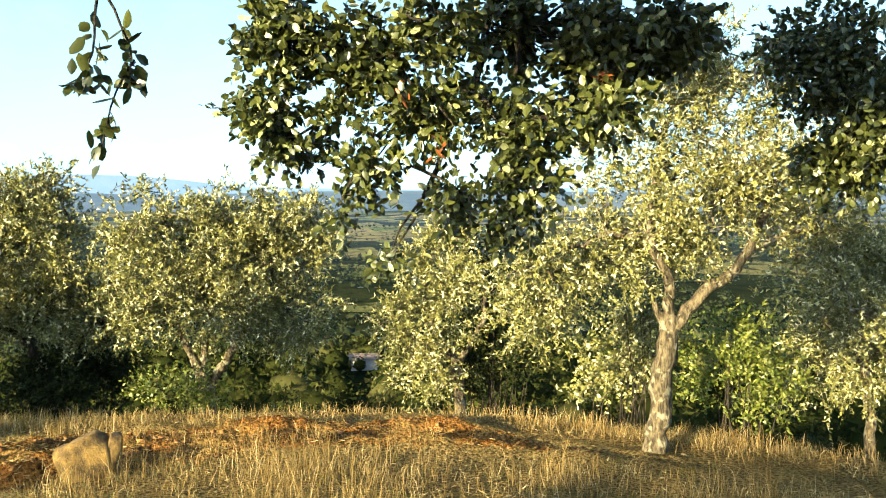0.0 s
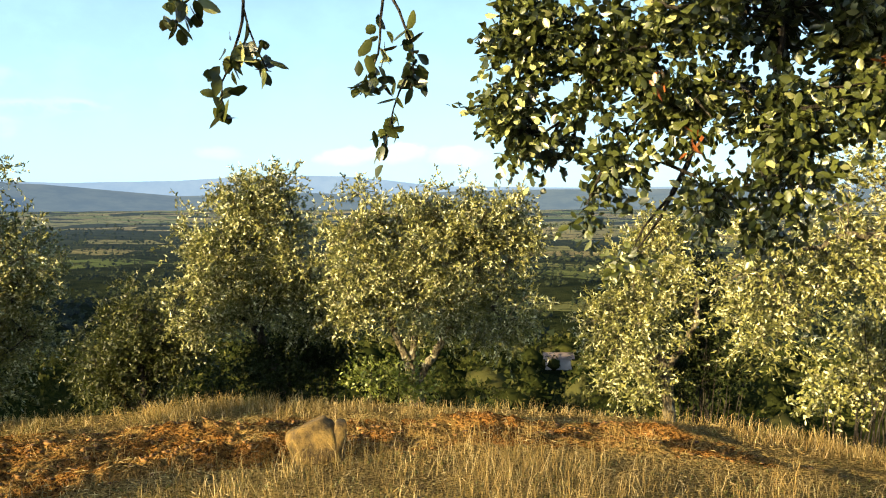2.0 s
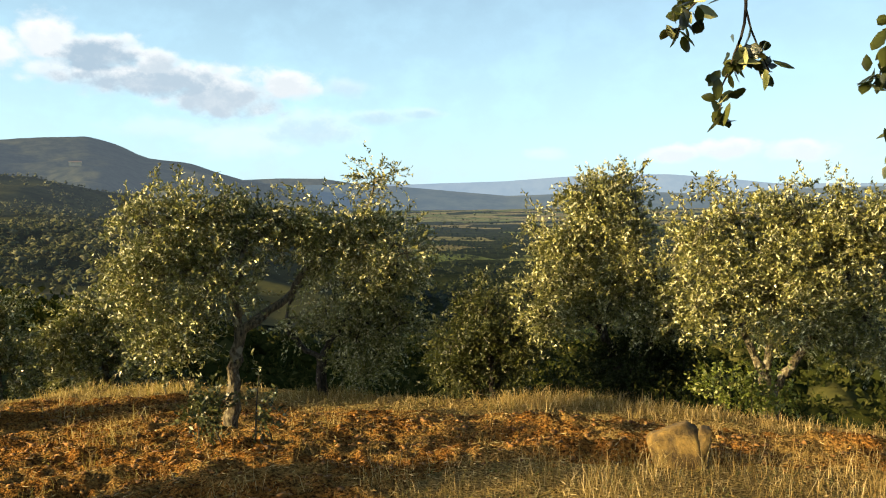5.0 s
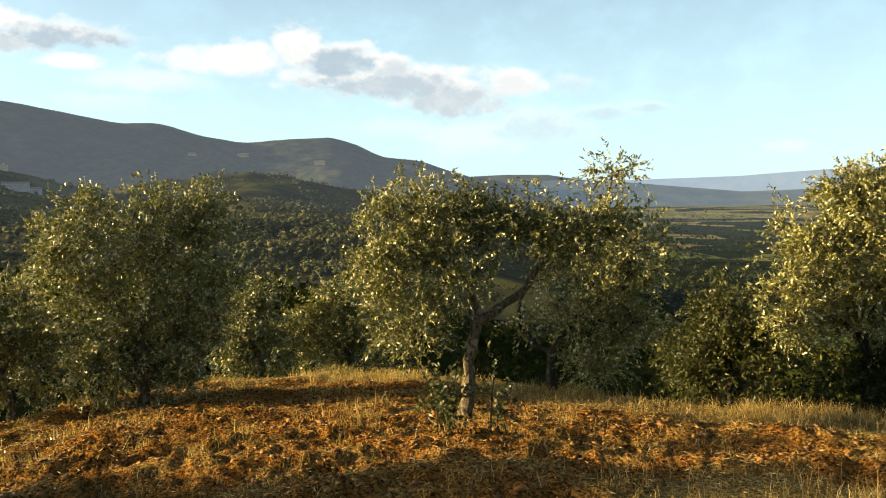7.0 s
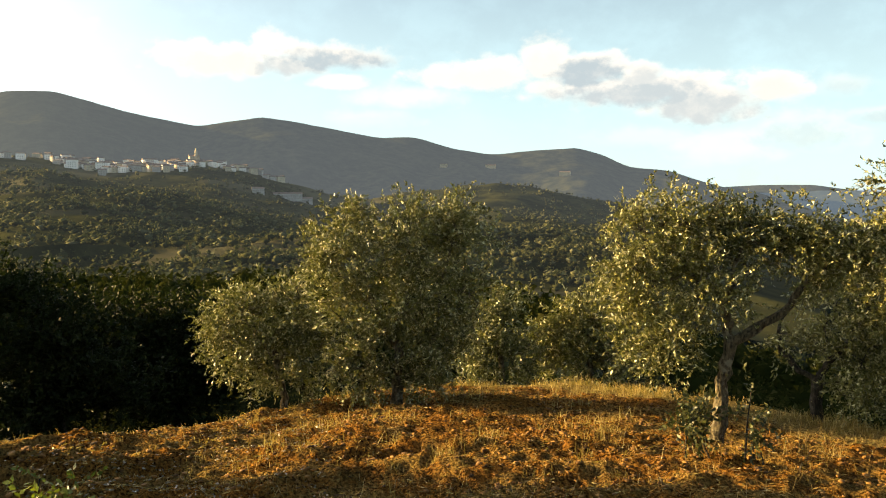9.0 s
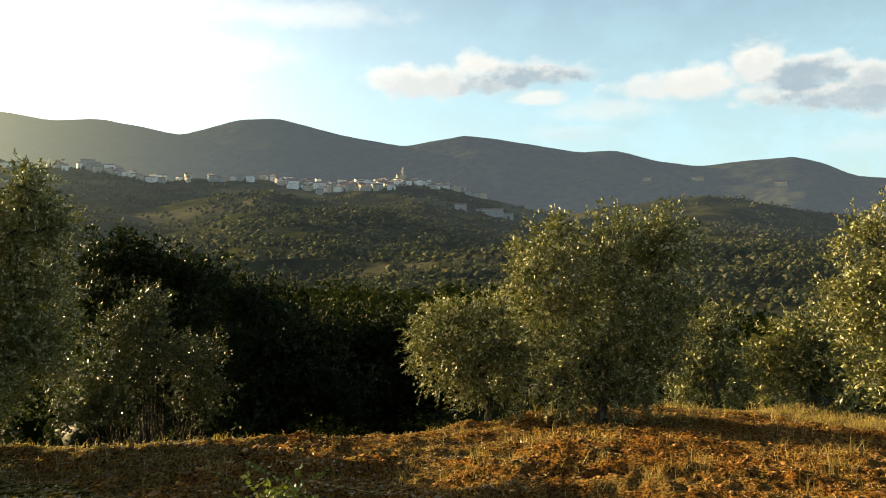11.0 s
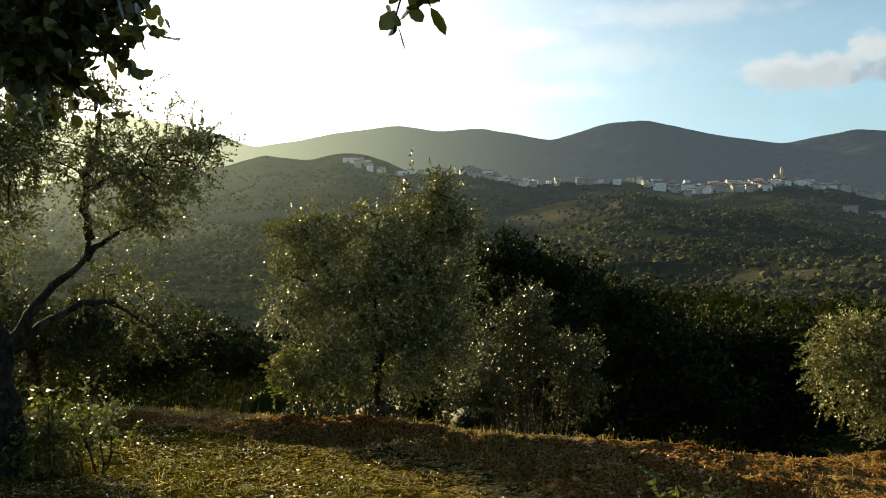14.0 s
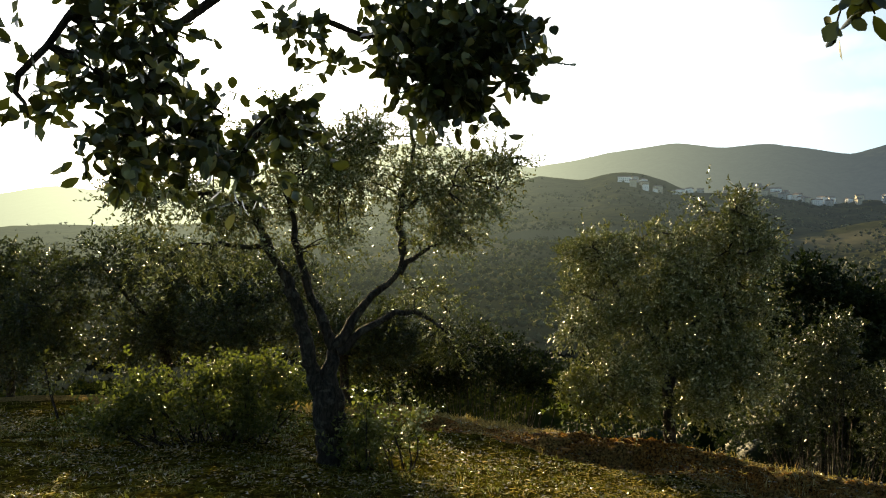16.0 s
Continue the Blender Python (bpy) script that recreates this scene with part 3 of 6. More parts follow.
class Geo:
    """Gathers vertices and quads."""

    def __init__(self):
        self.v, self.f, self.n = [], [], 0

    def add(self, v, f):
        self.v.append(np.asarray(v, float))
        self.f.append(np.asarray(f, int) + self.n)
        self.n += len(self.v[-1])

    def tube(self, points, radii, sides=7, rough=0.0, rng=None):
        p = np.asarray(points, float)
        t = np.gradient(p, axis=0)
        t /= np.linalg.norm(t, axis=1)[:, None] + 1e-9
        ref = np.array((0.31, 0.95, 0.05))
        u = np.cross(t, ref)
        u /= np.linalg.norm(u, axis=1)[:, None] + 1e-9
        w = np.cross(t, u)
        ang = np.linspace(0, 2 * np.pi, sides, endpoint=False)
        ring = (u[:, None] * np.cos(ang)[None, :, None] + w[:, None] * np.sin(ang)[None, :, None]) * np.asarray(radii)[:, None, None]
        if rough:
            ring *= 1 + rng.normal(0, rough, (len(p), sides, 1)) + 1.4 * rough * np.sin(3 * ang + np.linspace(0, 4, len(p))[:, None])[..., None]
        v = (p[:, None] + ring).reshape(-1, 3)
        i = np.arange(len(p) - 1)[:, None] * sides
        j = np.arange(sides)[None, :]
        k = (j + 1) % sides
        self.add(v, np.stack([i + j, i + k, i + sides + k, i + sides + j], -1).reshape(-1, 4))

    def part(self, name, material, parent=None, smooth=True):
        ob = mesh_object(name, np.concatenate(self.v), np.concatenate(self.f), material, smooth)
        ob.parent = parent
        return ob


def unit(v):
    return v / (np.linalg.norm(v, axis=-1, keepdims=True) + 1e-9)


def bend(points, rng, step, wobble):
    """A polyline resampled by smooth interpolation, with some wander."""
    p = np.asarray(points, float)
    d = np.concatenate([[0], np.cumsum(np.linalg.norm(np.diff(p, axis=0), axis=1))])
    n = max(4, int(d[-1] / step))
    s = np.linspace(0, d[-1], n)
    q = np.stack([np.interp(s, d, p[:, k]) for k in range(3)], 1)
    for _ in range(2):
        q[1:-1] = (q[:-2] + 2 * q[1:-1] + q[2:]) / 4
    q[1:-1] += rng.normal(0, wobble, (n - 2, 3))
    return q


def leaves(geo, at, along, length, width, rng, fold=0.0):
    """Pointed leaf blades as quads: foot, edge, tip, edge."""
    n = len(at)
    side = unit(np.cross(along, rng.normal(0, 1, (n, 3))))
    up = np.cross(side, along)
    L = (length * rng.uniform(0.6, 1.15, n))[:, None]
    W = (width * rng.uniform(0.7, 1.2, n))[:, None]
    mid = at + along * L * 0.5
    v = np.stack([at, mid + side * W / 2 + up * W * fold, at + along * L, mid - side * W / 2 + up * W * fold], 1).reshape(-1, 3)
    geo.add(v, np.arange(4 * n).reshape(n, 4))


def slim_leaves(geo, at, along, length, width, rng):
    """Small olive leaves of one pointed face each."""
    n = len(at)
    side = unit(np.cross(along, rng.normal(0, 1, (n, 3))))
    L = (length * rng.uniform(0.6, 1.2, n))[:, None]
    W = (width * rng.uniform(0.7, 1.25, n))[:, None]
    v = np.stack([at - side * W * 0.3, at + along * L * rng.uniform(0.3, 0.6, (n, 1)) + side * W * 0.7, at + along * L], 1).reshape(-1, 3)
    geo.add(v, np.arange(3 * n).reshape(n, 3))


def broad_leaves(geo, at, along, length, width, rng, stations=((0.0, 0.08), (0.32, 0.95), (0.70, 0.86), (1.0, 0.05))):
    """Stiff oak leaves: two folded halves with uneven edges, two or three quads a side."""
    n = len(at)
    side = unit(np.cross(along, rng.normal(0, 1, (n, 3))))
    up = np.cross(side, along)
    L = (length * rng.uniform(0.55, 1.2, n))[:, None]
    W = (width * rng.uniform(0.75, 1.2, n))[:, None]
    curl = rng.uniform(-0.25, 0.25, n)[:, None]
    v = []
    for s, w in stations:
        spine = at + along * L * s + up * L * curl * s * s
        jag = rng.uniform(0.85, 1.15, (n, 2, 1))
        v += [spine + side * W / 2 * w * jag[:, 0] + up * W * 0.14 * w, spine, spine - side * W / 2 * w * jag[:, 1] + up * W * 0.14 * w]
    v = np.stack(v, 1).reshape(-1, 3)
    quads = []
    for s in range(len(stations) - 1):
        a = 3 * s
        quads += [(a, a + 1, a + 4, a + 3), (a + 1, a + 2, a + 5, a + 4)]
    f = (np.arange(n)[:, None, None] * 3 * len(stations) + np.array(quads)[None]).reshape(-1, 4)
    geo.add(v, f)


def in_lobes(lobes, per_area, rng, knot=3.6, seed=0.0):
    """Sprig feet spread through ellipsoid lobes, thicker toward the outside; also each one's way out."""
    feet, ways = [], []
    for x, y, z, rx, rz, *d in lobes:
        n = max(6, int(per_area * (d[0] if d else 1.0) * (4 * rx * rz + 2 * rx * rx)))
        w = unit(rng.normal(0, 1, (n, 3)))
        # uneven outline
        bulge = 0.55 + 0.5 * lattice(w[:, 0] * 2.3 + x * 5, w[:, 1] * 2.3 + w[:, 2] * 3.1 + z * 7, 21)
        rad = rng.uniform(0, 1, n) ** 0.5 * bulge
        p = np.array((x, y, z)) + w * rad[:, None] * np.array((rx, rx * 0.95, rz))
        # gaps between clumps
        gap = lattice(p[:, 0] * knot + seed, p[:, 1] * knot + p[:, 2] * knot * 1.7, 23) * 0.6 + 0.4 * lattice(p[:, 2] * knot * 1.3, p[:, 0] * knot * 1.3 - p[:, 1] * knot, 24)
        keep = gap > rng.uniform(0.36, 0.60, n)
        feet.append(p[keep])
        ways.append(w[keep])
    return np.concatenate(feet), np.concatenate(ways)


def local_to_world(az, r, z0):
    a = radians(az)
    return Matrix.Translation((HUB[0] - math.sin(a) * r, HUB[1] + math.cos(a) * r, z0)) @ Matrix.Rotation(a, 4, "Z")


def root(name, az, r, z0, label, category, group=""):
    ob = new(name)
    ob.empty_display_size = 0.2
    ob.matrix_world = local_to_world(az, r, z0)
    return tagged(ob, label, category, group)


def limb_skeleton(tree, bark, limbs, drop, rng):
    nodes = []
    for k, (radius, *pts) in enumerate(limbs):
        pts = [np.array(p) for p in pts]
        if k == 0:
            pts = [pts[0] - np.array((0, 0, drop))] + pts
        q = bend(pts, rng, 0.09, 0.012)
        s = np.linspace(0, 1, len(q))
        rad = radius * ((1 + 0.7 * np.exp(-s * 9)) * (1 - 0.15 * s) if k == 0 else (1 - 0.72 * s))
        rad *= 1 + rng.normal(0, 0.06, len(q))
        wood = Geo()
        wood.tube(q, rad, 12 if radius > 0.06 else 8, 0.07 if radius > 0.04 else 0.04, rng)
        wood.part("limb" if k else "trunk", bark, tree)
        if k > 0:
            nodes.append(q[len(q) // 3:])
        else:
            nodes.append(q[-2:])
    return np.concatenate(nodes)


def twig_to(wood, nodes, foot, rng, radius=0.008):
    d = np.linalg.norm(nodes - foot, axis=1)
    a = nodes[np.argmin(d)]
    mid = (a + foot) / 2 + np.array((0, 0, 0.12 * d.min())) + rng.normal(0, 0.06 * d.min(), 3)
    q = bend([a, mid, foot], rng, 0.16, 0.006)
    wood.tube(q, np.linspace(radius, radius * 0.35, len(q)), 4)
    return q


def olive(az, r, z0, lobes, limbs, label, size, seed, name="olive_tree", leaf=None, bark=None, per_area=160):
    rng = np.random.default_rng(seed)
    tree = root(name, az, r, z0, label, "tree", "olive trees of the grove" if name == "olive_tree" else "")
    foot = tree.matrix_world.translation
    wood, crown = Geo(), Geo()
    drop = max(0.05, z0 - float(ground_z(foot.x, foot.y, False)) + 0.15)
    # olives labelled dark get the darker bark as painted shade
    bark = bark or (DARK_SHADED_BARK if "dark" in label else OLIVE_BARK)
    nodes = limb_skeleton(tree, bark, limbs, drop, rng)
    near = min(1.0, (9.0 / r)) ** 0.9
    lobes = [(l[0], l[1], l[2], l[3] * 1.07, l[4] * 1.07, *l[5:]) for l in lobes]
    feet, ways = in_lobes(lobes, per_area * 1.5 * near, rng)
    for i in range(0, len(feet), 10):
        q = twig_to(wood, nodes, feet[i], rng, 0.010)
        if i % 30 == 0:
            nodes = np.concatenate([nodes, q[2:]])
    # long shoots that stand out of the crown
    n = len(feet)
    rise = rng.choice(n, max(1, n // 36), replace=False)
    tall = [feet[rise] + unit(ways[rise] * 0.8 + np.array((0, 0, 0.7)) + rng.normal(0, 0.25, (len(rise), 3))) * rng.uniform(0.1, 0.32, (len(rise), 1)) * j for j in (0.5, 1.0)]
    for i in range(0, len(rise), 2):
        wood.tube(np.array([feet[rise[i]], tall[0][i], tall[1][i]]), (0.005, 0.004, 0.002), 3)
    feet, ways = np.concatenate([feet, *tall]), np.concatenate([ways, ways[rise], ways[rise]])
    n, k = len(feet), 20 if leaf is None else 12
    go = unit(ways * 0.7 + rng.normal(0, 0.55, (n, 3)) + np.array((0, 0, 0.25)))
    length = rng.uniform(0.16, 0.36, n) * size
    s = (np.arange(k)[None, :] + rng.uniform(0, 1, (n, k))) / k
    at = feet[:, None] + go[:, None] * (s * length[:, None])[..., None] - np.array((0, 0, 0.10)) * (s ** 2)[..., None] * rng.uniform(0, 1.6, (n, 1, 1))
    along = unit(go[:, None] * 0.75 + rng.normal(0, 0.6, (n, k, 3)))
    slim_leaves(crown, at.reshape(-1, 3), along.reshape(-1, 3), 0.050 * size / near ** 0.75, 0.0205 * size / near ** 0.9, rng)
    inner, inways = in_lobes([(l[0], l[1], l[2], l[3] * 0.68, l[4] * 0.68, *l[5:]) for l in lobes], 900 * near, rng)
    slim_leaves(crown, inner, unit(inways + rng.normal(0, 0.8, inner.shape)), 0.066 * size / near ** 0.6, 0.034 * size / near ** 0.7, rng)
    tagged(wood.part("brushwood", bark, tree), kind="stuff")
    crown.part("crown", leaf or OLIVE_LEAF, tree, False)
    return tree


def shrub(az, r, z0, lobes, limbs, label, kind, seed):
    rng = np.random.default_rng(seed)
    leaf = {"wild": DARK_OLIVE_LEAF, "bright": SHRUB_LEAF, "olive": OLIVE_LEAF, "yellow": YELLOW_LEAF, "dark": SHADED_SCRUB_LEAF, "bramble": BRAMBLE_LEAF}[kind]
    bush = root("shrub", az, r, z0, label, "shrub")
    foot = bush.matrix_world.translation
    wood, crown = Geo(), Geo()
    low = float(ground_z(foot.x, foot.y, False)) - z0 - 0.05
    base = np.array([(rng.normal(0, 0.1), rng.normal(0, 0.1), low) for _ in range(6)])
    near = min(1.0, (8.0 / r)) ** 0.6
    feet, ways = in_lobes(lobes, 245 * near, rng, 5.5)
    pick = rng.choice(len(feet), max(1, len(feet) // 7), replace=False)
    feet = np.concatenate([feet, feet[pick] + unit(ways[pick] + np.array((0, 0, 0.8))) * rng.uniform(0.05, 0.3, (len(pick), 1))])
    ways = np.concatenate([ways, ways[pick]])
    for i in range(0, len(feet), 26):
        a = base[i % 6] + np.array((feet[i][0] * 0.5, feet[i][1] * 0.5, 0))
        q = bend([a, (a + feet[i]) / 2 + rng.normal(0, 0.04, 3), feet[i]], rng, 0.15, 0.008)
        wood.tube(q, np.linspace(0.011, 0.004, len(q)), 4)
    n, k = len(feet), 12
    go = unit(ways * 0.6 + rng.normal(0, 0.6, (n, 3)) + np.array((0, 0, 0.35)))
    s = (np.arange(k)[None, :] + rng.uniform(0, 1, (n, k))) / k
    at = feet[:, None] + go[:, None] * (s * rng.uniform(0.12, 0.28, (n, 1)))[..., None]
    along = unit(go[:, None] * 0.6 + rng.normal(0, 0.7, (n, k, 3)))
    leaves(crown, at.reshape(-1, 3), along.reshape(-1, 3), 0.055 / near ** 0.6, 0.028 / near ** 0.8, rng, 0.12)
    tagged(wood.part("brushwood", DARK_SHADED_BARK, bush), kind="stuff")
    crown.part("foliage", leaf, bush, False)


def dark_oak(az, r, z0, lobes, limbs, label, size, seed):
    olive(az, r, z0, lobes, limbs, label, 1.7, seed, "evergreen_oak", SHADED_SCRUB_LEAF, DARK_SHADED_BARK, 62)


olive(-14.9, 7.68, -0.58, [(0.36, 0.00, 3.20, 0.78, 0.57), (-0.20, -0.01, 2.33, 0.62, 0.57), (0.56, -0.00, 2.33, 0.72, 0.62), (-0.99, -0.41, 1.64, 0.57, 0.57), (-1.01, -0.51, 1.15, 0.31, 0.31), (-0.44, -0.03, 1.77, 0.52, 0.47), (0.99, -0.03, 3.03, 0.67, 0.62), (1.28, 0.34, 2.03, 0.62, 0.62), (0.14, 0.30, 1.87, 0.47, 0.31), (1.59, 0.49, 1.18, 0.47, 0.41)],
    [[0.1, (-0.02, -0.00, -0.05), (0.03, -0.00, 0.47), (0.05, -0.00, 0.88), (0.09, 0.00, 1.21)], [0.055, (0.07, -0.00, 1.10), (0.09, -0.10, 1.49), (-0.09, -0.16, 1.84), (-0.08, -0.11, 2.23), (0.01, -0.00, 2.72), (0.12, 0.00, 3.21)], [0.06, (0.13, 0.00, 1.08), (0.34, 0.10, 1.38), (0.62, 0.14, 1.56), (0.80, 0.18, 1.88), (0.94, 0.27, 2.33), (1.02, 0.26, 2.87)], [0.035, (-0.09, -0.16, 1.89), (-0.41, -0.33, 1.94), (-0.78, -0.47, 1.79), (-0.97, -0.51, 1.40)], [0.03, (0.76, 0.19, 1.78), (1.19, 0.35, 1.98), (1.58, 0.49, 1.48)], [0.04, (0.02, -0.00, 1.13), (-0.09, -0.11, 1.41), (-0.13, -0.16, 1.51)]], 'olive tree with pale forked trunk and silvery sunlit crown', 1.0, 11)
olive(16.8, 12.10, -1.32, [(-0.72, -0.05, 2.29, 0.92, 0.75), (0.12, -0.00, 2.36, 1.01, 0.75), (0.91, -0.01, 2.43, 0.92, 0.75), (1.43, -0.05, 2.59, 0.50, 0.50), (-0.81, -0.06, 1.46, 0.75, 0.50), (0.26, 0.00, 1.54, 1.09, 0.63), (1.22, -0.03, 1.35, 0.67, 0.63), (-0.93, -0.07, 2.77, 0.50, 0.42), (0.67, -0.00, 2.92, 0.50, 0.34)],
    [[0.13, (-0.00, -0.00, -0.13), (-0.03, -0.01, 0.25), (-0.07, -0.01, 0.58)], [0.07, (-0.06, -0.01, 0.25), (-0.18, -0.01, 0.71), (-0.37, -0.02, 1.16), (-0.65, -0.04, 1.82), (-0.79, -0.06, 2.37)], [0.07, (-0.03, -0.01, 0.25), (0.25, 0.00, 0.64), (0.49, 0.00, 1.04), (0.90, -0.01, 1.77), (0.99, -0.02, 2.43)], [0.06, (-0.07, -0.01, 0.58), (0.02, -0.00, 1.31), (0.12, -0.00, 2.28)], [0.04, (0.49, 0.00, 1.04), (1.14, -0.02, 1.35), (1.39, -0.04, 2.18)]], 'bushy multi-stemmed olive tree in warm sunlight', 1.1, 12)
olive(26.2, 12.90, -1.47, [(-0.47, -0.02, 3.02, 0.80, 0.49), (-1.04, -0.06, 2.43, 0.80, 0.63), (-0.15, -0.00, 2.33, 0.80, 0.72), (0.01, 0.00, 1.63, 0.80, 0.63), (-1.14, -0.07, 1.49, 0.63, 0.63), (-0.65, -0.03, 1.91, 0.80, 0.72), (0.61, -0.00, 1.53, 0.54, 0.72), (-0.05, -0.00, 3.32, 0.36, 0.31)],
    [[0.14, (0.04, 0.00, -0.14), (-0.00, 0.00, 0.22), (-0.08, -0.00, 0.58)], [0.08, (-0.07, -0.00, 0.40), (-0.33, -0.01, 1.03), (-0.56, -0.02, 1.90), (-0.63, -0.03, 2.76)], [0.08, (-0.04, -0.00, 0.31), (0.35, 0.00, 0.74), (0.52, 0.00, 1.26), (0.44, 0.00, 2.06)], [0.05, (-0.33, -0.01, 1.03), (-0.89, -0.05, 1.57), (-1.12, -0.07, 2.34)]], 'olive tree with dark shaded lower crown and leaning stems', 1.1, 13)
olive(-0.4, 12.40, -1.45, [(-0.30, -0.01, 2.20, 0.72, 0.55), (-0.68, -0.03, 1.26, 0.68, 0.85), (-0.39, -0.01, 0.48, 0.68, 0.43), (-0.09, 0.00, 2.63, 0.43, 0.34), (-0.08, 0.00, 1.60, 0.51, 0.60)],
    [[0.1, (0.05, 0.00, -0.14), (0.00, 0.00, 0.30), (-0.08, 0.00, 0.82)], [0.06, (-0.07, 0.00, 0.56), (-0.43, -0.01, 1.34), (-0.51, -0.02, 2.12)], [0.06, (-0.03, 0.00, 0.56), (0.43, 0.01, 1.34), (0.34, 0.01, 2.12)]], 'rounded olive tree with foliage hanging to the grass', 1.1, 14)
olive(53.5, 8.52, -0.39, [(-0.74, -0.02, 1.78, 0.38, 0.35), (-0.28, 0.00, 1.92, 0.46, 0.32), (-0.80, -0.03, 1.26, 0.38, 0.46), (-0.58, -0.01, 0.70, 0.46, 0.35), (-0.16, 0.00, 1.31, 0.46, 0.41), (0.30, -0.01, 1.72, 0.41, 0.35), (0.76, -0.05, 1.77, 0.46, 0.38), (1.21, -0.11, 1.72, 0.41, 0.41), (1.04, -0.08, 1.40, 0.35, 0.23), (1.45, -0.15, 2.21, 0.29, 0.19, 0.35), (1.65, -0.19, 1.60, 0.35, 0.29), (-0.58, 0.29, 1.53, 0.46, 0.41), (-0.86, -0.03, 1.61, 0.29, 0.35)],
    [[0.07, (-0.02, 0.00, -0.04), (0.01, 0.00, 0.28), (0.04, -0.00, 0.55), (0.08, -0.00, 0.71)], [0.045, (0.08, -0.00, 0.70), (0.05, -0.00, 1.08), (-0.08, 0.00, 1.28), (-0.28, 0.00, 1.34), (-0.51, -0.01, 1.31)], [0.052, (0.07, -0.00, 0.70), (0.33, -0.01, 0.86), (0.59, -0.03, 1.05), (0.70, -0.04, 1.31), (0.99, -0.08, 1.51), (1.21, -0.11, 1.72)], [0.03, (0.05, -0.00, 1.08), (0.13, -0.00, 1.49), (0.24, -0.01, 1.83)], [0.03, (-0.28, 0.00, 1.34), (-0.51, -0.01, 1.72), (-0.74, -0.02, 1.78)], [0.025, (0.99, -0.08, 1.51), (1.37, -0.14, 1.83), (1.45, -0.15, 2.22)], [0.03, (-0.08, 0.00, 1.28), (-0.40, -0.00, 0.90), (-0.63, -0.01, 0.67)]], 'open olive tree with lichen-spotted trunk and wide side limb', 1.0, 15, per_area=250)
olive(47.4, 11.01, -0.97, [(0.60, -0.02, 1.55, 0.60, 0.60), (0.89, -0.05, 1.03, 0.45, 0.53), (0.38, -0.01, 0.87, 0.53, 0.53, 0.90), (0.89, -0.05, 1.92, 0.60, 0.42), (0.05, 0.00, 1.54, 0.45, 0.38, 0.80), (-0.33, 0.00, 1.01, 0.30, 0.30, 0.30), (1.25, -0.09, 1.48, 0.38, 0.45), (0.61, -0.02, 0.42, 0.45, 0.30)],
    [[0.075, (-0.00, 0.00, -0.06), (-0.01, 0.00, 0.33), (-0.03, 0.00, 0.54)], [0.042, (-0.03, 0.00, 0.52), (-0.29, 0.00, 0.68), (-0.44, -0.00, 0.89), (-0.44, -0.00, 1.23), (-0.21, 0.00, 1.61)], [0.05, (-0.01, 0.00, 0.48), (0.16, -0.00, 0.79), (0.45, -0.02, 1.17), (0.60, -0.02, 1.69)], [0.05, (0.45, -0.02, 1.17), (0.89, -0.05, 1.33), (1.03, -0.06, 1.85)]], 'olive tree with shade-darkened trunk behind another olive at the brow', 1.0, 16)
olive(75.2, 11.40, -1.01, [(-0.15, -0.08, 0.22, 0.42, 0.26), (0.35, -0.05, 0.34, 0.40, 0.32), (-0.55, -0.06, 0.42, 0.36, 0.34), (0.10, -0.15, 0.60, 0.45, 0.35), (-0.66, -0.02, 2.25, 0.59, 0.50), (0.16, -0.00, 2.25, 0.71, 0.55), (0.78, -0.03, 2.25, 0.62, 0.47), (-0.70, -0.02, 1.47, 0.55, 0.62), (0.16, -0.00, 1.39, 0.71, 0.62), (0.79, -0.03, 1.39, 0.59, 0.62), (-0.31, -0.00, 0.68, 0.71, 0.47), (0.47, -0.01, 0.67, 0.62, 0.39), (-0.08, 0.00, 0.20, 0.35, 0.28), (-0.61, -0.01, 2.64, 0.24, 0.19), (0.78, -0.03, 2.57, 0.31, 0.19), (-1.00, -0.03, 1.87, 0.31, 0.47)],
    [[0.08, (0.02, 0.00, -0.05), (0.04, 0.00, 0.44), (0.03, 0.00, 0.83)], [0.04, (0.03, 0.00, 0.67), (-0.31, -0.00, 1.31), (-0.54, -0.01, 2.17)], [0.04, (0.03, 0.00, 0.76), (0.16, -0.00, 1.46), (0.20, -0.00, 2.17)], [0.04, (0.04, 0.00, 0.67), (0.56, -0.02, 1.23), (0.78, -0.03, 2.17)]], 'dense olive tree with drooping foliage down to the soil', 1.0, 17)
olive(82.8, 12.40, -1.25, [(-0.52, -0.01, 1.38, 0.68, 0.51), (-0.28, -0.00, 0.70, 0.77, 0.51), (-0.77, -0.03, 0.97, 0.47, 0.51), (0.22, -0.01, 0.94, 0.51, 0.59), (-0.03, -0.00, 0.27, 0.59, 0.25), (0.14, -0.00, 1.45, 0.43, 0.43)],
    [[0.06, (0.00, -0.00, -0.07), (-0.08, -0.00, 0.44), (-0.20, -0.00, 0.96)], [0.03, (-0.12, -0.00, 0.61), (-0.44, -0.01, 1.04), (-0.60, -0.02, 1.38)], [0.03, (-0.10, -0.00, 0.61), (0.22, -0.01, 0.94), (0.22, -0.01, 1.37)]], 'low grey-green olive tree at the field edge', 1.0, 18)
olive(67.5, 17.25, -2.17, [(-0.13, 0.00, 1.56, 0.71, 0.65), (0.11, 0.00, 0.72, 0.71, 0.59), (-0.48, -0.00, 0.84, 0.59, 0.71)],
    [[0.07, (-0.00, 0.00, -0.12), (-0.06, 0.00, 0.60), (-0.13, 0.00, 1.32)]], 'small olive tree in shade beyond the tilled strip', 1.1, 19)
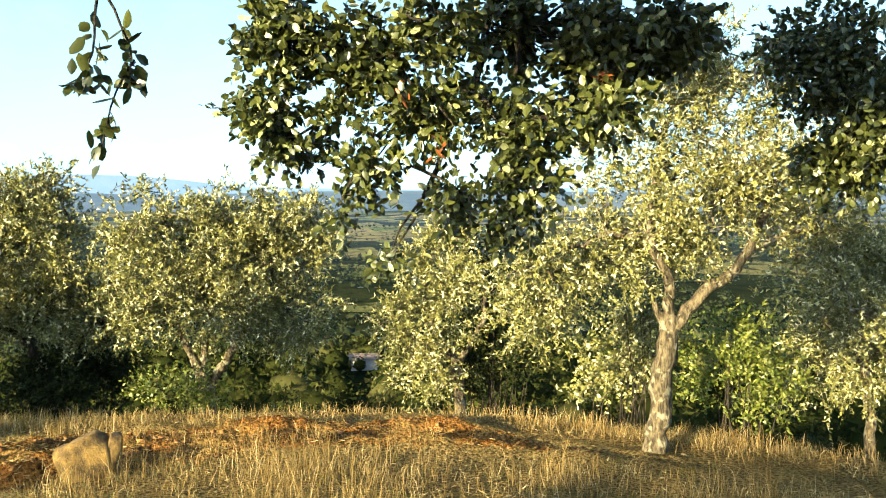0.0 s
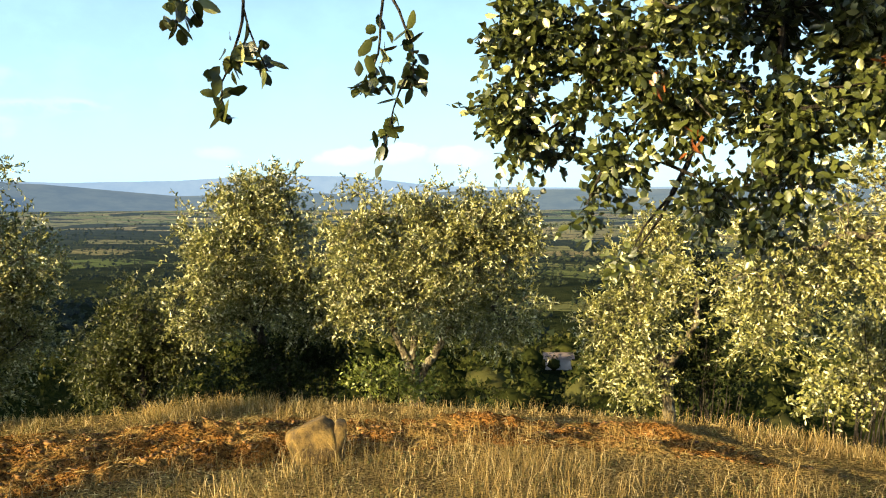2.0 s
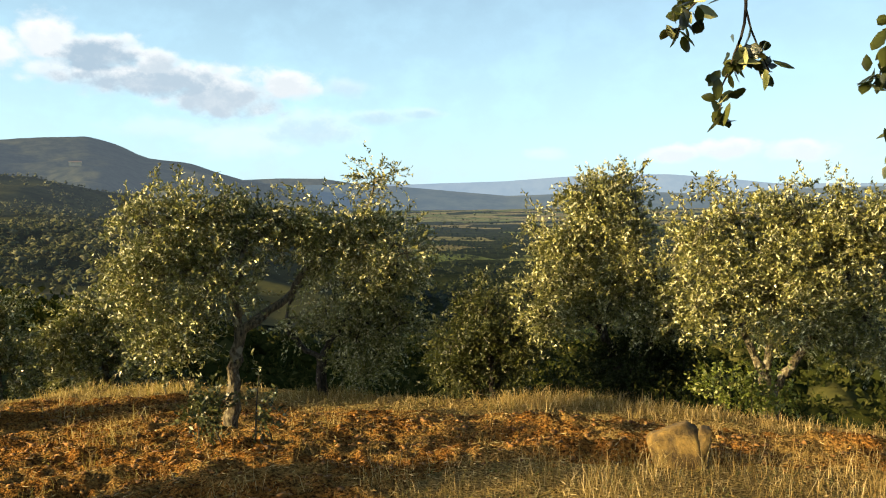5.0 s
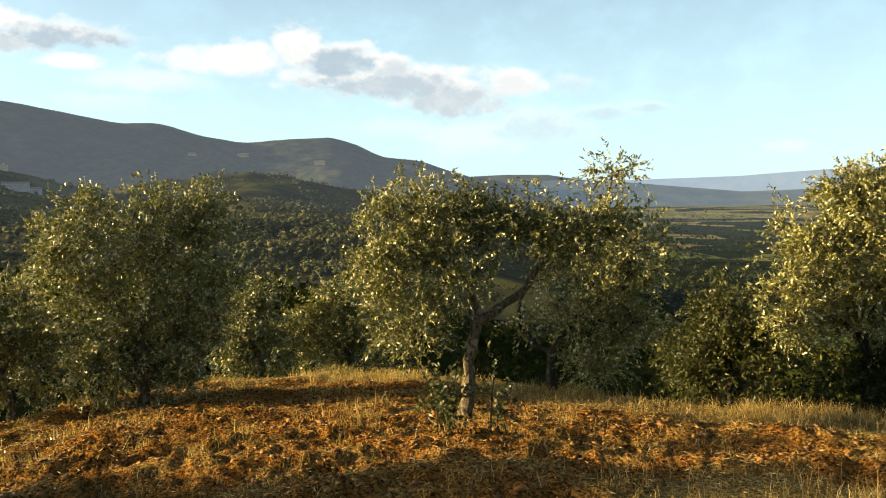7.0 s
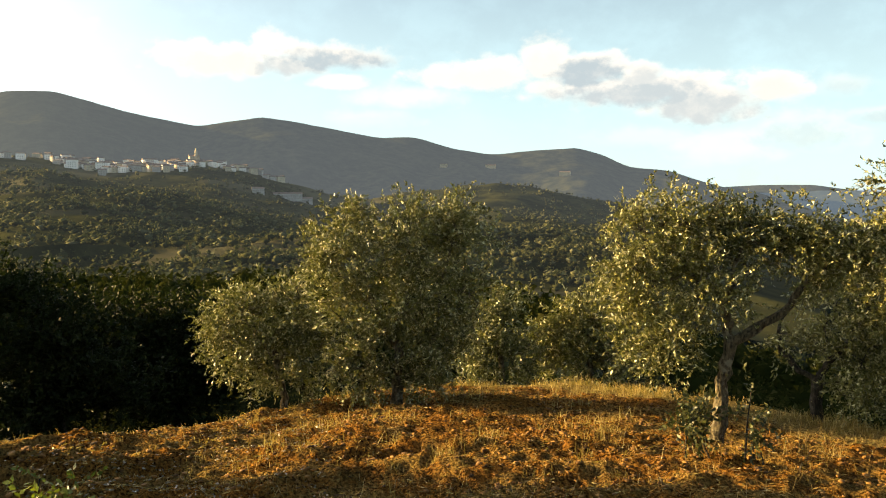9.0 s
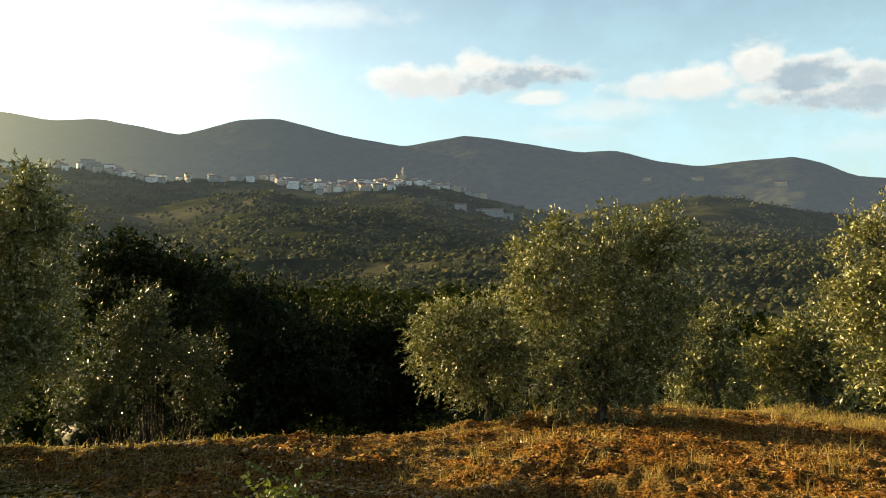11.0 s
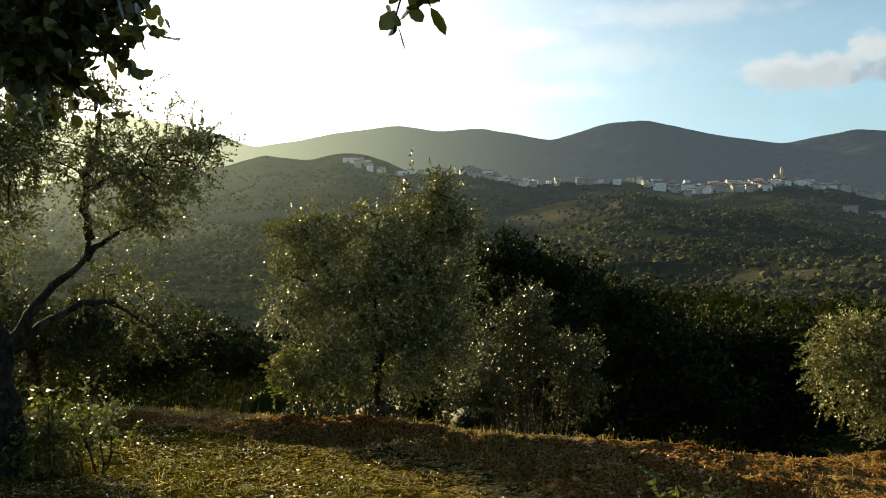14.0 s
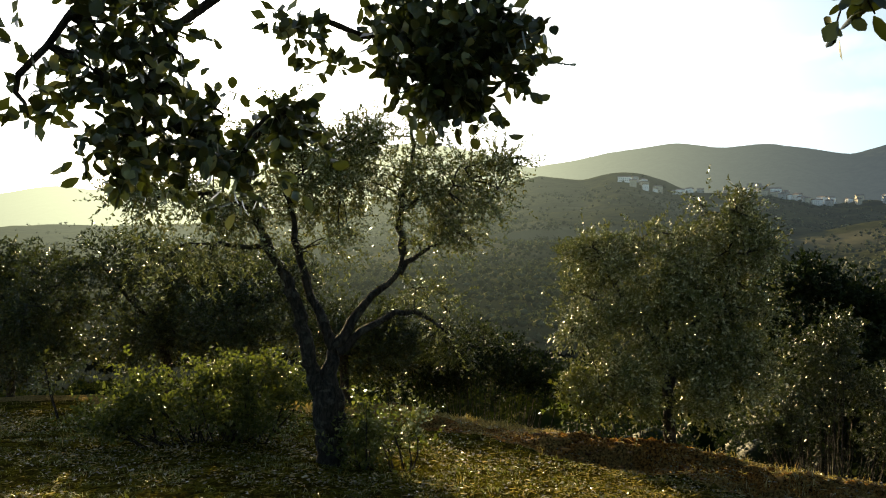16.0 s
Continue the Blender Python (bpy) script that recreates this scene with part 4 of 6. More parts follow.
olive(61.3, 18.24, -2.40, [(-0.14, 0.00, 1.69, 1.01, 0.63), (-0.01, -0.00, 0.82, 1.13, 0.63), (-0.87, -0.01, 1.17, 0.63, 0.75), (0.72, -0.02, 1.22, 0.63, 0.75)],
    [[0.07, (0.00, -0.00, -0.06), (-0.07, 0.00, 0.69), (-0.14, 0.00, 1.44)]], 'low brownish olive tree beyond the brow', 1.1, 20)
# two olives whose shade is painted by the darker leaf
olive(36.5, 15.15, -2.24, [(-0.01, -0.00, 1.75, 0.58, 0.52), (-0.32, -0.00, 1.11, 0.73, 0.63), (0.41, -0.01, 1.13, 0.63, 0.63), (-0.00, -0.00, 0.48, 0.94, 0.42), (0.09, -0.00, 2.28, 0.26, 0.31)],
    [[0.06, (-0.00, -0.00, -0.11), (-0.03, -0.00, 0.48), (-0.06, -0.00, 1.22)], [0.04, (-0.05, -0.00, 0.69), (0.41, -0.01, 1.23)]], 'small olive tree darkened for shade on the slope below the field', 1.1, 21, 'shaded_tree', SHADED_TREE_LEAF)
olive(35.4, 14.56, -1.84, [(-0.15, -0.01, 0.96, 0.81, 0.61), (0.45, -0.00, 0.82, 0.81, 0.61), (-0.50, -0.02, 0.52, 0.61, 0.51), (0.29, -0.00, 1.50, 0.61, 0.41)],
    [[0.06, (-0.00, -0.00, -0.10), (0.01, -0.00, 0.38), (-0.07, -0.01, 0.95)]], 'low olive tree darkened for shade below the field edge', 1.1, 22, 'shaded_tree', SHADED_TREE_LEAF)
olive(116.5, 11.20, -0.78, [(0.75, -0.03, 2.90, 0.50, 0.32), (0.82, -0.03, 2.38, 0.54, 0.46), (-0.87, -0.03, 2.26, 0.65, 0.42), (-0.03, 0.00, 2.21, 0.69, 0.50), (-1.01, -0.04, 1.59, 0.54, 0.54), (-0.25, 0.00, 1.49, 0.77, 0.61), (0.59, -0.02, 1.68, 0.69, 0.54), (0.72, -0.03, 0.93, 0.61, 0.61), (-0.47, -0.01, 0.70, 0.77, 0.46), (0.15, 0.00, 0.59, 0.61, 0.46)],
    [[0.08, (0.01, 0.00, -0.07), (-0.01, 0.00, 0.53), (-0.05, 0.00, 1.11)], [0.05, (-0.04, 0.00, 0.97), (-0.45, -0.01, 1.57), (-0.77, -0.03, 1.94), (-0.90, -0.03, 2.29)], [0.05, (-0.03, 0.00, 1.04), (0.45, -0.01, 1.61), (0.71, -0.02, 2.35), (0.75, -0.03, 2.86)], [0.04, (-0.05, 0.00, 1.11), (-0.04, 0.00, 1.77), (-0.03, 0.00, 2.21)]], 'backlit olive tree with shade-darkened trunk and glinting leaves', 1.0, 23, per_area=270)
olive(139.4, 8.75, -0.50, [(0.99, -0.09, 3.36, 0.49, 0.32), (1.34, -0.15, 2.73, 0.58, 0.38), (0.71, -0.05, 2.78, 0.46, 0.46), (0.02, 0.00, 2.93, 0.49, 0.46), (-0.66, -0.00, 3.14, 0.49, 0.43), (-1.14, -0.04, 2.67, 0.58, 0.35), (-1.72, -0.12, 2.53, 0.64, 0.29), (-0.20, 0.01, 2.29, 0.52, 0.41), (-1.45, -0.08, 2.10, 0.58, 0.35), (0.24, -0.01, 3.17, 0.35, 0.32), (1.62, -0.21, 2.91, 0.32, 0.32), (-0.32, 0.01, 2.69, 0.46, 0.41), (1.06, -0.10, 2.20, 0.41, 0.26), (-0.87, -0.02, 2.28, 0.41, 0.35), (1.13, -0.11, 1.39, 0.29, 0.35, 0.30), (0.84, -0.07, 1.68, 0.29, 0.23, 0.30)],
    [[0.17, (-0.00, 0.00, -0.09), (-0.05, 0.00, 0.29), (-0.07, 0.00, 0.63)], [0.13, (-0.07, 0.00, 0.57), (-0.03, 0.00, 0.92), (0.00, 0.00, 1.15)], [0.085, (-0.10, 0.00, 0.46), (-0.26, 0.01, 0.92), (-0.34, 0.01, 1.38), (-0.46, 0.00, 1.72), (-0.70, -0.01, 2.11), (-0.86, -0.02, 2.56), (-0.93, -0.02, 3.07)], [0.06, (-0.01, 0.00, 1.06), (-0.18, 0.01, 1.44), (-0.35, 0.01, 1.89), (-0.47, 0.00, 2.46), (-0.55, 0.00, 2.97)], [0.06, (0.00, 0.00, 1.09), (0.27, -0.01, 1.47), (0.64, -0.04, 1.82), (0.69, -0.05, 2.08)], [0.04, (0.64, -0.04, 1.82), (0.81, -0.06, 2.05), (1.06, -0.10, 2.14)], [0.045, (0.68, -0.05, 2.02), (0.63, -0.04, 2.54), (0.79, -0.06, 3.10), (0.69, -0.05, 3.53)], [0.05, (0.03, 0.00, 1.01), (0.33, -0.01, 1.28), (0.65, -0.04, 1.45), (0.90, -0.07, 1.42), (1.14, -0.11, 1.22)], [0.03, (0.63, -0.04, 2.48), (1.06, -0.10, 2.72), (1.34, -0.15, 2.79)], [0.03, (-0.81, -0.01, 2.45), (-1.20, -0.05, 2.61), (-1.66, -0.12, 2.54)], [0.03, (-0.64, -0.00, 2.06), (-1.08, -0.04, 2.11), (-1.45, -0.08, 2.10)]], 'backlit old olive tree with shade-darkened branching trunk', 1.0, 24, per_area=170)
# trees beyond the old olive, their shade painted by the darker leaf
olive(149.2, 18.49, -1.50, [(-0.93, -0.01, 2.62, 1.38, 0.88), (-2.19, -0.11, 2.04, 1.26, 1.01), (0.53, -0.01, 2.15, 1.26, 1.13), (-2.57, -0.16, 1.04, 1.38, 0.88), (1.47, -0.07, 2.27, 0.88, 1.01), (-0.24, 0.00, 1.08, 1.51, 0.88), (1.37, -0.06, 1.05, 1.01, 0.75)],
    [[0.12, (-0.00, 0.00, -0.12), (-0.13, 0.00, 0.84), (-0.26, 0.00, 1.79)], [0.06, (-0.19, 0.00, 1.20), (-0.92, -0.01, 2.03), (-1.36, -0.04, 2.62)], [0.06, (-0.19, 0.00, 1.32), (0.54, -0.01, 2.03), (0.87, -0.03, 2.63)]], 'tree with leaves darkened for shade beyond the backlit olive', 1.1, 25, 'shaded_tree', SHADED_TREE_LEAF)
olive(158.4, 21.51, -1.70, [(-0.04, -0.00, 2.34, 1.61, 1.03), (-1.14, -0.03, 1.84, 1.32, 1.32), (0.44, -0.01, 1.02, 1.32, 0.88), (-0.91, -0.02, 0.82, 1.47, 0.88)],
    [[0.1, (-0.00, -0.00, -0.13), (-0.07, -0.00, 0.78), (-0.14, -0.00, 1.82)]], 'tree with leaves darkened for shade at the far end of the clearing', 1.1, 26, 'shaded_tree', SHADED_TREE_LEAF)
olive(-27.1, 9.83, -0.68, [(-0.23, -0.01, 1.09, 0.60, 0.66), (0.24, -0.00, 0.89, 0.66, 0.73), (0.07, -0.00, 1.64, 0.66, 0.53), (-0.49, -0.02, 0.52, 0.46, 0.46), (-0.01, -0.00, 0.51, 0.46, 0.40)],
    [[0.06, (0.01, -0.00, -0.06), (-0.03, -0.00, 0.33), (-0.07, -0.00, 0.74)], [0.04, (-0.05, -0.00, 0.56), (-0.23, -0.01, 0.97)], [0.04, (-0.05, -0.00, 0.62), (0.24, -0.00, 1.00)]], 'low olive tree on the slope in half shade', 1.0, 27)
# again shade painted by the darker leaf
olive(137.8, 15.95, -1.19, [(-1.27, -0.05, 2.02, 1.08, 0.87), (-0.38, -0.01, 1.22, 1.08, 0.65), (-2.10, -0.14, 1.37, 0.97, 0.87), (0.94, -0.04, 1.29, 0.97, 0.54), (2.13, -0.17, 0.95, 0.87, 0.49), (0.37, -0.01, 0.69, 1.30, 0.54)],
    [[0.1, (0.00, -0.01, -0.10), (-0.05, -0.01, 0.50), (-0.19, -0.01, 1.31)], [0.05, (-0.10, -0.01, 0.71), (-1.01, -0.03, 1.53), (-1.27, -0.05, 2.12)], [0.05, (-0.10, -0.01, 0.71), (0.94, -0.04, 1.18), (1.93, -0.14, 1.06)]], 'scrubby tree with leaves darkened for shade behind the old olive', 1.1, 28, 'shaded_tree', SHADED_TREE_LEAF)
shrub(-19.1, 8.90, -0.72, [(-0.06, -0.00, 0.55, 0.48, 0.48), (0.37, -0.00, 0.47, 0.36, 0.36), (0.10, -0.00, 0.90, 0.36, 0.36)],
    [], 'yellow-green leafy shrub at the foot of the olive', 'bright', 31)
shrub(-12.5, 9.77, -0.92, [(-0.01, -0.00, 0.70, 0.53, 0.46), (-0.33, -0.02, 0.42, 0.40, 0.27), (0.11, -0.00, 1.16, 0.40, 0.40)],
    [], 'grey-green suckering shrub behind the forked olive', 'olive', 32)
shrub(53.2, 7.32, -0.32, [(-0.26, 0.01, 0.16, 0.24, 0.17), (0.00, 0.10, 0.12, 0.22, 0.15), (0.22, 0.02, 0.08, 0.17, 0.10), (-0.12, -0.10, 0.06, 0.26, 0.10), (-0.01, 0.81, -0.05, 0.12, 0.08, 0.40)],
    [], 'low twiggy shrub round the olive trunk', 'wild', 33)
shrub(105.9, 17.29, -2.57, [(-0.10, 0.00, 2.21, 0.83, 0.65), (-0.57, -0.00, 1.51, 1.07, 0.71), (0.84, -0.02, 1.47, 0.83, 0.71), (-0.93, -0.02, 0.81, 0.95, 0.59), (1.07, -0.03, 0.75, 0.71, 0.59), (0.14, 0.00, 2.68, 0.36, 0.42)],
    [], 'grey-green olive scrub among dark oaks', 'wild', 34)
shrub(147.2, 9.90, -0.64, [(-0.72, -0.02, 0.55, 0.34, 0.22), (-0.30, 0.00, 0.62, 0.32, 0.22), (0.12, -0.01, 0.66, 0.34, 0.24), (0.55, -0.03, 0.74, 0.36, 0.26), (0.92, -0.05, 0.58, 0.30, 0.24), (-0.10, 0.10, 0.34, 0.95, 0.24), (0.45, 0.05, 0.30, 0.70, 0.26), (-0.95, 0.02, 0.30, 0.45, 0.22), (-1.25, 0.05, 0.22, 0.30, 0.18)],
    [], 'bramble thicket with green sunlit tips', 'bramble', 35)
shrub(135.7, 8.54, -0.40, [(-0.17, 0.00, 0.28, 0.28, 0.22), (0.00, 0.00, 0.06, 0.31, 0.23), (-0.28, 0.01, 0.09, 0.31, 0.24), (-0.22, 0.01, -0.10, 0.34, 0.16)],
    [], 'low bramble beside the old olive trunk', 'bramble', 36)
shrub(155.8, 12.51, -0.40, [(-0.04, -0.00, 0.27, 0.34, 0.23)],
    [], 'small yellow-leaved bush in shade', 'yellow', 37)
shrub(119.0, 11.00, -0.70, [(0.07, 0.00, 0.23, 0.37, 0.19), (-0.38, -0.00, 0.26, 0.30, 0.23), (-0.63, -0.02, 0.49, 0.37, 0.30)],
    [], 'yellowing bramble under the backlit olive', 'yellow', 38)
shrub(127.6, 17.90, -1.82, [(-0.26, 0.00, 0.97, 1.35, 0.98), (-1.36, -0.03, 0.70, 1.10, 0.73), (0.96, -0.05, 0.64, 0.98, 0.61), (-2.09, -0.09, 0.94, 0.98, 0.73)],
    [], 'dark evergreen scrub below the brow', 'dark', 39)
shrub(97.1, 7.28, -0.60, [(-0.05, -0.00, 0.05, 0.22, 0.20, 0.35)],
    [], 'small green weed on the grass', 'bright', 40)
shrub(97.0, 5.47, -0.36, [(0.00, 0.00, 0.12, 0.19, 0.14, 3.0), (0.03, 0.00, 0.29, 0.11, 0.13, 3.0), (-0.12, 0.00, 0.24, 0.08, 0.10, 3.0)],
    [], 'small leafy weed in the shaded grass', 'bright', 41)
shrub(19.1, 11.46, -1.27, [(-0.08, 0.00, 0.36, 0.47, 0.28), (0.47, -0.00, 0.28, 0.39, 0.24)],
    [], 'green undergrowth at the foot of an olive', 'bright', 42)
shrub(28.7, 11.94, -1.41, [(0.01, -0.00, 0.34, 0.66, 0.33), (0.67, -0.01, 0.32, 0.49, 0.33)],
    [], 'dark undergrowth below an olive crown', 'dark', 43)
shrub(135.4, 8.44, -0.36, [(0.02, 0.01, 0.39, 0.18, 0.16), (-0.14, 0.01, 0.20, 0.20, 0.16), (0.19, -0.00, 0.22, 0.16, 0.15), (-0.00, 0.01, 0.06, 0.28, 0.12)],
    [], 'grey-leaved thistly weed beside the old olive', 'olive', 44)
shrub(121.8, 11.15, -0.60, [(-0.00, 0.00, 0.23, 0.26, 0.26), (-0.16, 0.00, 0.10, 0.23, 0.15)],
    [], 'small leafy green bush at the field edge', 'bright', 45)
# added dark shrub that stands for the shaded right half of the olive
shrub(-2.7, 12.91, -1.62, [(-0.00, 0.00, 1.53, 0.62, 0.75), (-0.18, -0.00, 0.54, 0.67, 0.44), (0.31, 0.01, 0.73, 0.53, 0.53), (-0.27, -0.01, 2.16, 0.44, 0.44)],
    [], 'dense dark shrub in place of the shaded side of an olive', 'dark', 46)
# added dark bush that stands for shade low in the leaning olive
shrub(24.0, 13.01, -1.61, [(-0.34, -0.02, 0.78, 0.72, 0.54), (0.18, -0.00, 0.67, 0.54, 0.54), (-0.85, -0.05, 0.62, 0.54, 0.41)],
    [], 'dark undergrowth in place of the shaded lower crown below leaning olive stems', 'dark', 47)
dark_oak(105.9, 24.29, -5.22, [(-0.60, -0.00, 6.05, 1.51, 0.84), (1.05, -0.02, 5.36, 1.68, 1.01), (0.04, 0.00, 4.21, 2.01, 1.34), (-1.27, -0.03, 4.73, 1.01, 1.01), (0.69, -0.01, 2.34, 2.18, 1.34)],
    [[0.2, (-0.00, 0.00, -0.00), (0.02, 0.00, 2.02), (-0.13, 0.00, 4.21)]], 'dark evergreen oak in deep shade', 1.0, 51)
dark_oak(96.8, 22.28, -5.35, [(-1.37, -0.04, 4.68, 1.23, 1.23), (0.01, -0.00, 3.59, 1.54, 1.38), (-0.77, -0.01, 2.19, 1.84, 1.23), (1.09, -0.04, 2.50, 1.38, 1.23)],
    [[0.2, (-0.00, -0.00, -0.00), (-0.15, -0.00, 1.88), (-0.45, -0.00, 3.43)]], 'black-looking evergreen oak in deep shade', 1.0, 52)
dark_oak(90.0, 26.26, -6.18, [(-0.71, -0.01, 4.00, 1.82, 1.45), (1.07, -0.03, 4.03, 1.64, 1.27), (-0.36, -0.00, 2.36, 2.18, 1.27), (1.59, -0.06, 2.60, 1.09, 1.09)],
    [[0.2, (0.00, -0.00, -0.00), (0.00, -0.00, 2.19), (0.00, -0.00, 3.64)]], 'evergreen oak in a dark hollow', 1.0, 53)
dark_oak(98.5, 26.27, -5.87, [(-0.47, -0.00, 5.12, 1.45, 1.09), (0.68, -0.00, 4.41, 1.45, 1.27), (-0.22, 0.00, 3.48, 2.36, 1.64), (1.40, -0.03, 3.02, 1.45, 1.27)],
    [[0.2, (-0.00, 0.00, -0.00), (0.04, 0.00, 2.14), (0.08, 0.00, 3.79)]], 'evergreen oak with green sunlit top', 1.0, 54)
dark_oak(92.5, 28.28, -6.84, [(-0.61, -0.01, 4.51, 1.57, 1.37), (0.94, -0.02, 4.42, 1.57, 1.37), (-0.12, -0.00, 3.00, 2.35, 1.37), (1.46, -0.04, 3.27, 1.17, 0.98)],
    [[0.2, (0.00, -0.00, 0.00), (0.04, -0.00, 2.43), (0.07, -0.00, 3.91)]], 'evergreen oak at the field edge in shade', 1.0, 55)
OAK_LOBES = [(-0.62, 2.73, 2.15, 0.14, 0.18, 1.00), (-0.66, 2.72, 1.90, 0.10, 0.12, 1.00), (-0.57, 2.74, 1.77, 0.12, 0.09, 1.00),
    (-0.36, 2.78, 2.08, 0.18, 0.18, 1.00), (-0.36, 2.78, 1.73, 0.14, 0.10, 0.60), (-0.40, 2.77, 1.91, 0.12, 0.12, 0.50),
    (-0.13, 2.80, 2.19, 0.20, 0.16, 1.00), (-0.11, 2.80, 1.91, 0.18, 0.18, 0.60), (-0.05, 2.81, 1.64, 0.14, 0.09, 0.60),
    (0.15, 3.00, 2.19, 0.21, 0.21, 1.00), (0.18, 2.80, 1.87, 0.18, 0.18, 0.70), (0.18, 2.80, 1.66, 0.12, 0.12, 1.00),
    (0.45, 2.98, 2.21, 0.23, 0.19, 1.00), (0.48, 2.77, 1.90, 0.14, 0.12, 1.00), (0.74, 3.02, 2.21, 0.15, 0.17, 1.00),
    (0.15, 3.00, 1.51, 0.08, 0.08, 0.50), (-0.31, 3.19, 1.37, 0.11, 0.06, 0.50), (-0.42, 2.67, 1.60, 0.06, 0.06, 0.50),
    (1.62, 3.67, 2.24, 0.31, 0.31, 1.00), (1.67, 3.65, 1.80, 0.22, 0.22, 1.00), (1.45, 3.74, 2.23, 0.17, 0.22, 0.60),
    (1.69, 3.42, 1.97, 0.21, 0.29, 1.00), (-1.07, -2.38, 2.00, 0.07, 0.09, 0.32), (-1.08, -2.38, 1.88, 0.07, 0.07, 0.32),
    (-1.11, -2.37, 1.84, 0.06, 0.04, 0.32), (-1.22, -2.32, 2.02, 0.12, 0.10, 0.50), (-1.31, -2.27, 2.05, 0.11, 0.08, 0.50),
    (-1.24, -2.31, 1.92, 0.11, 0.09, 0.50), (-1.31, -2.27, 1.91, 0.09, 0.09, 0.50), (-1.28, -2.29, 1.81, 0.09, 0.07, 0.50),
    (-1.37, -2.24, 1.82, 0.10, 0.07, 0.50), (-1.42, -2.20, 1.83, 0.07, 0.07, 0.50), (-1.52, -2.13, 2.09, 0.06, 0.04, 0.75),
    (-1.56, -2.09, 2.06, 0.10, 0.09, 0.75), (-1.62, -2.04, 1.99, 0.07, 0.06, 0.75), (-1.53, -2.12, 1.90, 0.06, 0.04, 0.75),
    (-1.71, -1.96, 2.07, 0.10, 0.09, 0.75), (-1.78, -1.88, 2.08, 0.12, 0.07, 0.75), (-1.78, -1.87, 1.98, 0.11, 0.07, 0.75),
    (-1.84, -1.80, 2.01, 0.07, 0.06, 0.75), (-1.86, -1.77, 2.10, 0.09, 0.06, 0.75), (-1.47, -2.16, 1.79, 0.06, 0.04, 0.50),
    (0.52, 3.18, 2.22, 0.20, 0.18, 1.10), (0.72, 3.14, 2.25, 0.16, 0.13, 1.10), (0.43, 3.19, 2.02, 0.13, 0.13, 0.70)]


